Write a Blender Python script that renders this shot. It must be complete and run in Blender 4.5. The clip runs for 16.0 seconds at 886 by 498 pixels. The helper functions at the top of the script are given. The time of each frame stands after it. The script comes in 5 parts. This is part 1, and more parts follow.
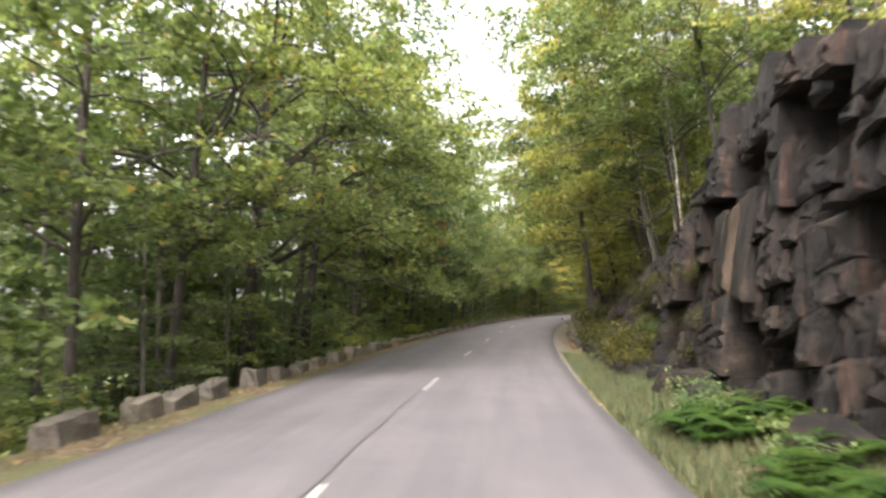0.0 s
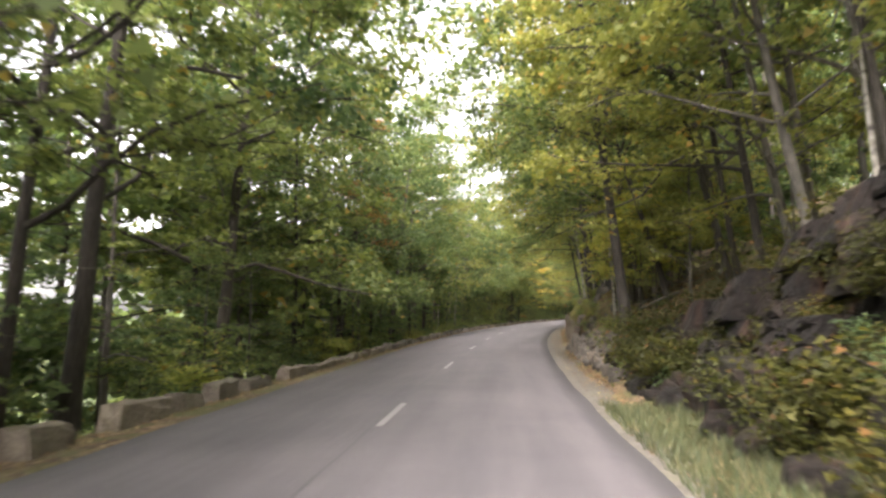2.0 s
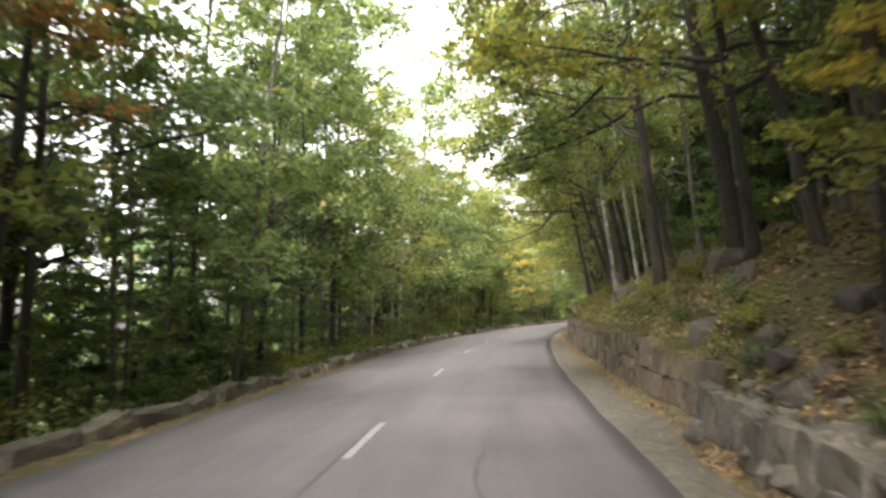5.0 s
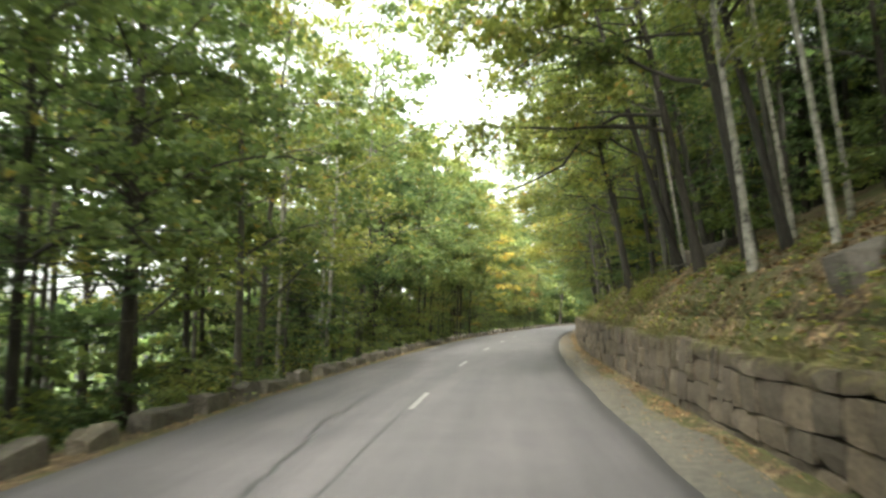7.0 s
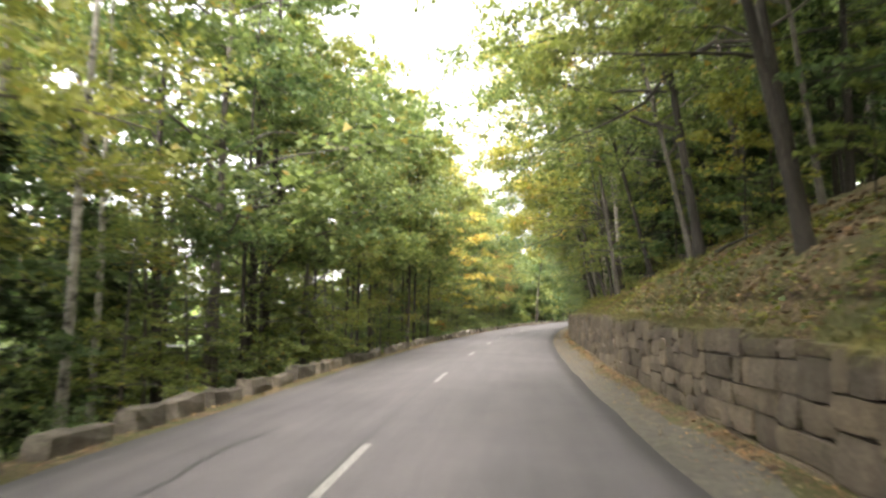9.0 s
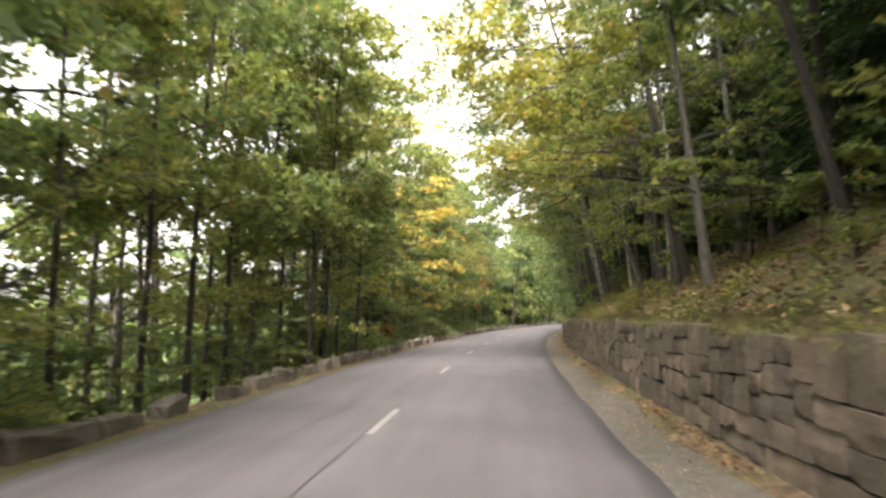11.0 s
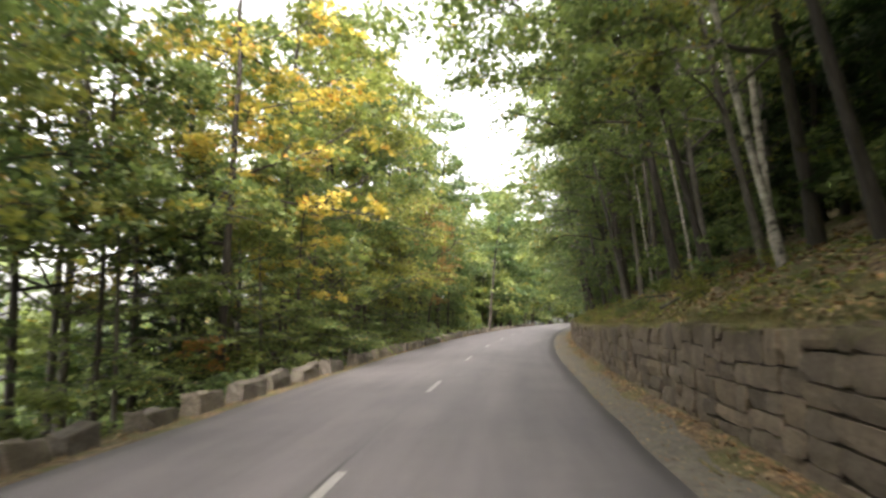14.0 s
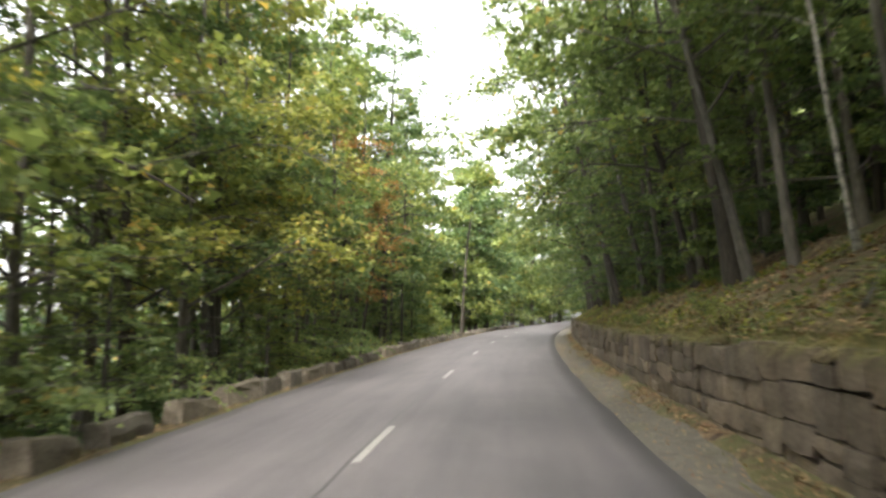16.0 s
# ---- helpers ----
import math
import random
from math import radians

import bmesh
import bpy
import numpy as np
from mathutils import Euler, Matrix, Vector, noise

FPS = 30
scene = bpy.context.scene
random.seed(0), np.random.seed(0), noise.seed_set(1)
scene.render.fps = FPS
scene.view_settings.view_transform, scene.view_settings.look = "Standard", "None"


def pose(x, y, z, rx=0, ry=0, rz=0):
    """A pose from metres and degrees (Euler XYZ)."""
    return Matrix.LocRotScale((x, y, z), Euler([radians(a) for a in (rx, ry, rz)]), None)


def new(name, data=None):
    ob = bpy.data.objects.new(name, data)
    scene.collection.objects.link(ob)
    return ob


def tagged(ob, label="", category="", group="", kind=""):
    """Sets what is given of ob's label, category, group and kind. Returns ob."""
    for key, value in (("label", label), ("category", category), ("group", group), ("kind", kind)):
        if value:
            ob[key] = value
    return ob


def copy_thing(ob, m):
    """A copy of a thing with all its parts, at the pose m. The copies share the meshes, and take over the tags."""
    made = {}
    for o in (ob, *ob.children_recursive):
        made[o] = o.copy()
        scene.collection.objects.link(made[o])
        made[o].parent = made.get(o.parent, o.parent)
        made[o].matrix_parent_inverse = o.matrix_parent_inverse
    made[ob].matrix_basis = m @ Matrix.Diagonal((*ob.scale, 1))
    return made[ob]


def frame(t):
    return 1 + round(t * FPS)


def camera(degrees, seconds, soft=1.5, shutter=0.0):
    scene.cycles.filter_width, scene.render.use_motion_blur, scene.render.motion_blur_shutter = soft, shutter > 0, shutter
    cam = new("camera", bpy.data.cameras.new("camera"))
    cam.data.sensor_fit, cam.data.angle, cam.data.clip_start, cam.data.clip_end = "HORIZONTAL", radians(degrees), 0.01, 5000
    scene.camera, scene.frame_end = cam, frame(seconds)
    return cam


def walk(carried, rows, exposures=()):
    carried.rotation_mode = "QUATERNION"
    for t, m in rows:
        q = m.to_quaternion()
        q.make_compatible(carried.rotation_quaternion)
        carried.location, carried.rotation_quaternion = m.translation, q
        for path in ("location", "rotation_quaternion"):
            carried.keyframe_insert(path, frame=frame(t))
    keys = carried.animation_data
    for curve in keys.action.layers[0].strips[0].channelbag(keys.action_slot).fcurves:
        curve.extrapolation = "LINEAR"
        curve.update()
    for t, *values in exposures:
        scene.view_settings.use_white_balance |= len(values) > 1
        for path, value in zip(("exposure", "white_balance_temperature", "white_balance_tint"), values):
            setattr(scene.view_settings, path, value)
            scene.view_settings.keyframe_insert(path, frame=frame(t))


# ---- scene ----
cam = camera(58.5, 16.0, soft=2.6, shutter=0.45)
# seconds, eye (x, y, z), yaw, pitch, roll
ROWS = [
    (0.0, 0.000, -0.000, 1.650, 0.00, 4.26, 0.34),
    (0.5, 0.257, 4.287, 1.593, -0.46, 4.40, 0.36),
    (1.0, 0.573, 8.600, 1.546, -0.97, 4.46, 0.14),
    (1.5, 0.972, 12.919, 1.528, -1.49, 4.64, -0.15),
    (2.0, 1.353, 17.136, 1.527, -2.00, 4.83, -0.32),
    (2.5, 1.770, 21.394, 1.537, -2.50, 4.93, -0.39),
    (3.0, 2.240, 25.696, 1.560, -2.90, 4.90, -0.47),
    (3.5, 2.721, 30.056, 1.563, -3.28, 4.96, -0.56),
    (4.0, 3.229, 34.427, 1.567, -3.65, 5.03, -0.67),
    (6.5, 5.986, 57.354, 1.731, -5.45, 5.13, -0.32),
    (7.0, 6.716, 62.085, 1.763, -5.89, 5.19, -0.24),
    (7.5, 7.485, 66.811, 1.794, -6.43, 5.17, -0.17),
    (8.0, 8.291, 71.544, 1.830, -7.01, 5.05, -0.24),
    (8.5, 9.198, 76.214, 1.861, -7.55, 4.97, -0.41),
    (9.0, 10.106, 80.956, 1.865, -8.10, 5.01, -0.45),
    (11.5, 15.706, 105.113, 2.064, -10.31, 5.04, 0.30),
    (12.0, 16.883, 109.888, 2.062, -10.61, 5.06, 0.24),
    (12.5, 18.101, 114.676, 2.080, -10.90, 5.03, -0.01),
    (13.0, 19.322, 119.452, 2.095, -11.22, 5.01, -0.31),
    (13.5, 20.550, 124.247, 2.103, -11.55, 5.00, -0.51),
    (14.0, 21.836, 129.084, 2.114, -11.94, 5.04, -0.58),
    (14.5, 23.160, 133.942, 2.124, -12.41, 5.08, -0.56),
    (15.0, 24.529, 138.769, 2.131, -12.94, 5.02, -0.64),
    (15.5, 26.003, 143.719, 2.129, -13.40, 5.03, -0.98),
    (16.0, 27.565, 148.635, 2.177, -13.77, 5.09, -1.40),
]
walk(cam, [(t, pose(x, y, z, 0, 0, yaw) @ pose(0, 0, 0, 90 + pitch) @ pose(0, 0, 0, 0, 0, roll)) for t, x, y, z, yaw, pitch, roll in ROWS],
     [(0.0, 2.54, 6700, 14), (1.0, 2.62, 6700, 14), (1.5, 2.7, 6710, 16), (2.0, 2.76, 6720, 17), (3.0, 2.90, 6750, 17), (4.0, 2.95, 6750, 18), (6.5, 2.85, 6750, 0), (7.0, 2.9, 6750, 0), (7.5, 2.87, 6780, 5), (8.5, 3.05, 6820, 9), (9.0, 3.1, 6850, 11), (11.5, 2.83, 6900, 14), (12.5, 2.8, 6900, 14), (13.5, 2.62, 6880, 12), (14.5, 2.73, 6850, 13), (16.0, 2.66, 6750, 8)])

# ---- world and sun: an overcast sky ----
SUN_UP, SUN_FROM = 48.0, 200.0
world = bpy.data.worlds.new("world")
scene.world = world
world.use_nodes = True
wn = world.node_tree
wn.nodes.clear()
sky = wn.nodes.new("ShaderNodeTexSky")
sky.sky_type = "NISHITA"
sky.sun_disc = False
sky.sun_elevation = radians(SUN_UP)
sky.sun_rotation = radians(SUN_FROM)
sky.air_density, sky.dust_density, sky.ozone_density = 1.0, 4.0, 1.0
grey = wn.nodes.new("ShaderNodeHueSaturation")
grey.inputs["Saturation"].default_value = 0.15
back = wn.nodes.new("ShaderNodeBackground")
back.inputs["Strength"].default_value = 0.15
wout = wn.nodes.new("ShaderNodeOutputWorld")
wn.links.new(sky.outputs[0], grey.inputs["Color"])
wn.links.new(grey.outputs[0], back.inputs[0])
wn.links.new(back.outputs[0], wout.inputs[0])
sun = new("sun", bpy.data.lights.new("sun", "SUN"))
sun.data.energy, sun.data.angle, sun.data.color = 1.5, radians(25), (1.0, 0.95, 0.88)
sun.matrix_basis = pose(0, 0, 60, 90 - SUN_UP, 0, 180 - SUN_FROM)

# ---- materials ----
def material(name):
    m = bpy.data.materials.new(name)
    m.use_nodes = True
    return m, m.node_tree.nodes, m.node_tree.links, m.node_tree.nodes["Principled BSDF"]


def node(nodes, kind, **values):
    n = nodes.new(kind)
    for key, value in values.items():
        n.inputs[key].default_value = value
    return n


def ramp(nodes, links, source, stops):
    r = nodes.new("ShaderNodeValToRGB")
    r.color_ramp.elements[0].position, r.color_ramp.elements[0].color = stops[0][0], (*stops[0][1], 1)
    r.color_ramp.elements[1].position, r.color_ramp.elements[1].color = stops[-1][0], (*stops[-1][1], 1)
    for p, c in stops[1:-1]:
        e = r.color_ramp.elements.new(p)
        e.color = (*c, 1)
    links.new(source, r.inputs[0])
    return r.outputs[0]


def mix(nodes, links, mode, fac, a, b):
    n = nodes.new("ShaderNodeMix")
    n.data_type, n.blend_type = "RGBA", mode
    for value, socket in ((fac, n.inputs[0]), (a, n.inputs[6]), (b, n.inputs[7])):
        if isinstance(value, (int, float)):
            socket.default_value = value
        elif isinstance(value, tuple):
            socket.default_value = (*value, 1)
        else:
            links.new(value, socket)
    return n.outputs[2]


def noise_out(nodes, links, scale, detail=4.0, rough=0.6, where=None):
    n = node(nodes, "ShaderNodeTexNoise", Scale=scale, Detail=detail, Roughness=rough)
    if where is not None:
        links.new(where, n.inputs["Vector"])
    return n.outputs["Fac"]


def bump(nodes, links, height, strength, distance, bsdf):
    n = node(nodes, "ShaderNodeBump", Strength=strength, Distance=distance)
    links.new(height, n.inputs["Height"])
    links.new(n.outputs[0], bsdf.inputs["Normal"])


def stone_material(name, stops, scale, stain=None, rough=0.9, streak=False, depth=0.03, mottle=0.0):
    m, n, l, b = material(name)
    geo = n.new("ShaderNodeNewGeometry")
    where = geo.outputs["Position"]
    big = noise_out(n, l, scale * 0.4, 5, 0.65, where)
    fine = noise_out(n, l, scale * 5, 6, 0.75, where)
    c = ramp(n, l, big, stops)
    info = n.new("ShaderNodeObjectInfo")
    tone = ramp(n, l, info.outputs["Random"], [(0, (0.68, 0.67, 0.67)), (0.5, (0.96, 0.94, 0.92)), (1, (1.25, 1.19, 1.09))])
    c = mix(n, l, "MULTIPLY", 1.0, c, tone)
    grain = ramp(n, l, fine, [(0.32, (0.4, 0.4, 0.4)), (0.68, (1.45, 1.43, 1.4))])
    c = mix(n, l, "MULTIPLY", 0.85, c, grain)
    if stain:
        if streak:
            mp = node(n, "ShaderNodeMapping", Scale=(1.4, 1.4, 0.22))
            l.new(where, mp.inputs["Vector"])
            mask = noise_out(n, l, 1.3, 4, 0.6, mp.outputs[0])
        else:
            mask = noise_out(n, l, scale * 1.1, 5, 0.65, where)
        k = ramp(n, l, mask, [(0.56, (0, 0, 0)), (0.72, (0.9, 0.9, 0.9))])
        c = mix(n, l, "MIX", k, c, stain)
    relief = noise_out(n, l, scale * 2.2, 8, 0.7, where)
    if mottle:
        mp2 = node(n, "ShaderNodeMapping", Scale=(1.0, 1.0, 0.55), Rotation=(0.25, 0.1, 0.0))
        l.new(where, mp2.inputs["Vector"])
        blotch = noise_out(n, l, mottle, 9, 0.72, mp2.outputs[0])
        c = mix(n, l, "MULTIPLY", 1.0, c, ramp(n, l, blotch, [(0.36, (0.32, 0.31, 0.31)), (0.5, (0.9, 0.87, 0.86)), (0.64, (2.3, 2.1, 2.0))]))
        relief = mix(n, l, "ADD", 0.6, relief, blotch)
    l.new(c, b.inputs["Base Color"])
    b.inputs["Roughness"].default_value = rough
    b.inputs["Specular IOR Level"].default_value = 0.3
    bump(n, l, relief, 0.8, depth, b)
    return m


def leaf_material(name, low, mid, high, odd, odd_share=0.04):
    """Leaves: colour varies from tree to tree and from leaf to leaf; light shines through."""
    m, n, l, b = material(name)
    geo, info = n.new("ShaderNodeNewGeometry"), n.new("ShaderNodeObjectInfo")
    c = ramp(n, l, geo.outputs["Random Per Island"], [(0.0, low), (0.5, mid), (1.0 - odd_share - 0.01, high), (1.0 - odd_share, odd)])
    tone = ramp(n, l, info.outputs["Random"], [(0, (0.8, 0.87, 0.9)), (0.5, (0.98, 1.0, 0.98)), (1, (1.2, 1.12, 0.9))])
    c = mix(n, l, "MULTIPLY", 1.0, c, tone)
    patch = noise_out(n, l, 0.6, 2, 0.5, geo.outputs["Position"])
    c = mix(n, l, "MULTIPLY", 0.7, c, ramp(n, l, patch, [(0.3, (0.7, 0.75, 0.7)), (0.7, (1.25, 1.2, 1.05))]))
    l.new(c, b.inputs["Base Color"])
    b.inputs["Roughness"].default_value = 0.5
    b.inputs["Specular IOR Level"].default_value = 0.3
    t = n.new("ShaderNodeBsdfTranslucent")
    l.new(mix(n, l, "MULTIPLY", 1.0, c, (1.2, 1.25, 0.88)), t.inputs["Color"])
    s = n.new("ShaderNodeMixShader")
    s.inputs[0].default_value = 0.55
    l.new(b.outputs[0], s.inputs[1])
    l.new(t.outputs[0], s.inputs[2])
    l.new(s.outputs[0], n["Material Output"].inputs["Surface"])
    return m


def bark_material(name, stops, scale, squash, rough=0.9):
    m, n, l, b = material(name)
    tc = n.new("ShaderNodeTexCoord")
    mp = node(n, "ShaderNodeMapping", Scale=squash)
    l.new(tc.outputs["Object"], mp.inputs["Vector"])
    g = noise_out(n, l, scale, 6, 0.65, mp.outputs[0])
    c = ramp(n, l, g, stops)
    big = noise_out(n, l, 1.1, 3, 0.6, tc.outputs["Object"])
    c = mix(n, l, "MULTIPLY", 0.8, c, ramp(n, l, big, [(0.3, (0.55, 0.56, 0.5)), (0.7, (1.2, 1.18, 1.15))]))
    info = n.new("ShaderNodeObjectInfo")
    c = mix(n, l, "MULTIPLY", 1.0, c, ramp(n, l, info.outputs["Random"], [(0, (0.75, 0.75, 0.75)), (1, (1.25, 1.2, 1.15))]))
    l.new(c, b.inputs["Base Color"])
    b.inputs["Roughness"].default_value = rough
    bump(n, l, g, 0.9, 0.03, b)
    return m


def asphalt_material():
    m, n, l, b = material("worn_asphalt")
    geo, uv = n.new("ShaderNodeNewGeometry"), n.new("ShaderNodeUVMap")
    sep = n.new("ShaderNodeSeparateXYZ")
    l.new(uv.outputs[0], sep.inputs[0])
    where = geo.outputs["Position"]
    fine = noise_out(n, l, 60, 4, 0.7, where)
    c = ramp(n, l, fine, [(0.25, (0.061, 0.057, 0.06)), (0.75, (0.12, 0.111, 0.116))])
    mp = node(n, "ShaderNodeMapping", Scale=(1.0, 0.06, 1.0))
    l.new(uv.outputs[0], mp.inputs["Vector"])
    lanes = noise_out(n, l, 1.6, 3, 0.6, mp.outputs[0])
    c = mix(n, l, "MULTIPLY", 1.0, c, ramp(n, l, lanes, [(0.3, (0.78, 0.78, 0.79)), (0.7, (1.16, 1.14, 1.13))]))
    patch = noise_out(n, l, 0.35, 5, 0.65, where)
    c = mix(n, l, "MULTIPLY", 1.0, c, ramp(n, l, patch, [(0.3, (0.8, 0.8, 0.82)), (0.7, (1.12, 1.1, 1.1))]))
    # darker strip along both edges
    wob = node(n, "ShaderNodeMath")
    wob.operation = "MULTIPLY_ADD"
    l.new(noise_out(n, l, 0.8, 4, 0.6, where), wob.inputs[0])
    wob.inputs[1].default_value = 0.25
    mag = node(n, "ShaderNodeMath")
    mag.operation = "ABSOLUTE"
    l.new(sep.outputs[0], mag.inputs[0])
    l.new(mag.outputs[0], wob.inputs[2])
    mr = node(n, "ShaderNodeMapRange", **{"From Min": 3.45, "From Max": 3.62})
    l.new(wob.outputs[0], mr.inputs[0])
    c = mix(n, l, "MIX", mr.outputs[0], c, (0.062, 0.058, 0.06))
    l.new(c, b.inputs["Base Color"])
    b.inputs["Roughness"].default_value = 0.72
    b.inputs["Specular IOR Level"].default_value = 0.5
    bump(n, l, noise_out(n, l, 90, 3, 0.7, where), 0.5, 0.006, b)
    return m


def ground_material():
    """Forest floor: soil, leaf litter and moss, with grass towards the road."""
    m, n, l, b = material("forest_floor")
    geo, uv = n.new("ShaderNodeNewGeometry"), n.new("ShaderNodeUVMap")
    where = geo.outputs["Position"]
    vor = node(n, "ShaderNodeTexVoronoi", Scale=11.0)
    l.new(where, vor.inputs["Vector"])
    sp = n.new("ShaderNodeSeparateColor")
    l.new(vor.outputs["Color"], sp.inputs[0])
    litter = ramp(n, l, sp.outputs[0], [(0, (0.045, 0.03, 0.02)), (0.35, (0.105, 0.068, 0.04)), (0.7, (0.19, 0.122, 0.066)), (1, (0.3, 0.225, 0.13))])
    moss = ramp(n, l, noise_out(n, l, 22, 5, 0.7, where), [(0.3, (0.05, 0.054, 0.019)), (0.7, (0.145, 0.14, 0.052))])
    k = ramp(n, l, noise_out(n, l, 0.9, 5, 0.65, where), [(0.43, (0, 0, 0)), (0.56, (1, 1, 1))])
    c = mix(n, l, "MIX", k, litter, moss)
    l.new(c, b.inputs["Base Color"])
    b.inputs["Roughness"].default_value = 0.95
    bump(n, l, noise_out(n, l, 14, 8, 0.75, where), 1.0, 0.06, b)
    return m


def gravel_material():
    m, n, l, b = material("gravel_gutter")
    geo = n.new("ShaderNodeNewGeometry")
    where = geo.outputs["Position"]
    c = ramp(n, l, noise_out(n, l, 45, 5, 0.75, where), [(0.25, (0.05, 0.047, 0.041)), (0.75, (0.18, 0.165, 0.144))])
    k = ramp(n, l, noise_out(n, l, 0.8, 5, 0.7, where), [(0.54, (0, 0, 0)), (0.7, (0.7, 0.7, 0.7))])
    c = mix(n, l, "MIX", k, c, (0.1, 0.1, 0.05))
    c = mix(n, l, "MULTIPLY", 0.9, c, ramp(n, l, noise_out(n, l, 5.0, 6, 0.75, where), [(0.3, (0.45, 0.45, 0.43)), (0.7, (1.45, 1.4, 1.32))]))
    l.new(c, b.inputs["Base Color"])
    b.inputs["Roughness"].default_value = 0.92
    bump(n, l, noise_out(n, l, 60, 4, 0.8, where), 0.8, 0.02, b)
    return m


def paint_material():
    m, n, l, b = material("worn_white_paint")
    geo = n.new("ShaderNodeNewGeometry")
    c = ramp(n, l, noise_out(n, l, 35, 6, 0.75, geo.outputs["Position"]), [(0.4, (0.1, 0.095, 0.093)), (0.6, (0.32, 0.31, 0.295))])
    l.new(c, b.inputs["Base Color"])
    b.inputs["Roughness"].default_value = 0.6
    return m


def scatter_material(name, stops):
    m, n, l, b = material(name)
    geo = n.new("ShaderNodeNewGeometry")
    c = ramp(n, l, geo.outputs["Random Per Island"], stops)
    c = mix(n, l, "MULTIPLY", 0.7, c, ramp(n, l, noise_out(n, l, 0.7, 3, 0.6, geo.outputs["Position"]), [(0.3, (0.6, 0.62, 0.6)), (0.7, (1.3, 1.25, 1.15))]))
    l.new(c, b.inputs["Base Color"])
    b.inputs["Roughness"].default_value = 0.7
    return m


ASPHALT, FLOOR, GRAVEL, PAINT = asphalt_material(), ground_material(), gravel_material(), paint_material()
SEAM, _n, _l, _b = material("tar_seam")
_b.inputs["Base Color"].default_value, _b.inputs["Roughness"].default_value = (0.035, 0.034, 0.035, 1), 0.6
WALL_STONE = stone_material("granite_wall_stone", [(0.3, (0.112, 0.092, 0.074)), (0.55, (0.172, 0.142, 0.114)), (0.75, (0.24, 0.198, 0.16))], 4.5, (0.1, 0.09, 0.068), 0.9, False, 0.06)
BACKING = stone_material("dark_wall_backing", [(0.3, (0.022, 0.018, 0.015)), (0.7, (0.06, 0.049, 0.04))], 6.0)
GUARD_STONE = stone_material("weathered_granite", [(0.3, (0.088, 0.078, 0.067)), (0.7, (0.205, 0.185, 0.16))], 4.5, (0.13, 0.13, 0.09), 0.9, False, 0.05)
CLIFF_ROCK = stone_material("dark_cliff_rock", [(0.3, (0.004, 0.0034, 0.003)), (0.5, (0.01, 0.008, 0.007)), (0.75, (0.034, 0.027, 0.0235))], 2.2, (0.06, 0.033, 0.023), 0.5, True, 0.2, 3.2)
TAN_ROCK = stone_material("tan_stained_rock", [(0.3, (0.025, 0.017, 0.012)), (0.55, (0.055, 0.037, 0.024)), (0.75, (0.09, 0.064, 0.042))], 4.0, (0.022, 0.018, 0.016), 0.75, False, 0.08)
RUBBLE = stone_material("mossy_rubble_rock", [(0.3, (0.055, 0.049, 0.044)), (0.7, (0.16, 0.144, 0.13))], 3.0, (0.07, 0.075, 0.035))
BARK = bark_material("grey_brown_bark", [(0.3, (0.02, 0.017, 0.014)), (0.55, (0.05, 0.044, 0.038)), (0.8, (0.1, 0.089, 0.078))], 9.0, (3.0, 3.0, 0.45))
BARK_PALE = bark_material("smooth_grey_bark", [(0.3, (0.05, 0.046, 0.041)), (0.7, (0.15, 0.141, 0.126))], 5.0, (2.0, 2.0, 0.8))
BARK_BIRCH = bark_material("white_birch_bark", [(0.36, (0.04, 0.036, 0.032)), (0.45, (0.25, 0.24, 0.22)), (0.7, (0.52, 0.5, 0.46))], 2.4, (1.6, 1.6, 2.6), 0.75)
GREEN = leaf_material("green_leaves", (0.09, 0.12, 0.057), (0.158, 0.202, 0.089), (0.238, 0.276, 0.12), (0.34, 0.25, 0.09), 0.025)
DEEP = leaf_material("deep_green_leaves", (0.066, 0.101, 0.055), (0.118, 0.169, 0.084), (0.18, 0.229, 0.11), (0.24, 0.21, 0.09), 0.015)
LIME = leaf_material("yellow_green_leaves", (0.15, 0.168, 0.06), (0.24, 0.255, 0.09), (0.335, 0.322, 0.12), (0.42, 0.27, 0.1), 0.04)
GOLD = leaf_material("yellow_autumn_leaves", (0.24, 0.23, 0.07), (0.44, 0.36, 0.11), (0.58, 0.46, 0.15), (0.5, 0.26, 0.08), 0.08)
PALE = leaf_material("pale_yellow_leaves", (0.28, 0.3, 0.085), (0.4, 0.4, 0.12), (0.5, 0.47, 0.16), (0.5, 0.36, 0.12), 0.06)
NEEDLES = leaf_material("dark_needles", (0.02, 0.036, 0.02), (0.036, 0.058, 0.028), (0.06, 0.085, 0.036), (0.07, 0.06, 0.03), 0.03)
OLIVE = leaf_material("olive_brush_leaves", (0.034, 0.038, 0.014), (0.065, 0.068, 0.023), (0.115, 0.108, 0.036), (0.14, 0.075, 0.034), 0.03)
RUST = leaf_material("orange_autumn_leaves", (0.2, 0.13, 0.06), (0.36, 0.175, 0.085), (0.48, 0.24, 0.105), (0.17, 0.18, 0.07), 0.28)
GRASS = scatter_material("verge_grass", [(0, (0.08, 0.1, 0.025)), (0.5, (0.17, 0.175, 0.055)), (0.8, (0.26, 0.21, 0.09)), (1, (0.34, 0.27, 0.13))])
MOSS = scatter_material("moss_and_grass", [(0, (0.09, 0.1, 0.026)), (0.5, (0.18, 0.18, 0.055)), (0.8, (0.26, 0.22, 0.075)), (1, (0.32, 0.25, 0.12))])
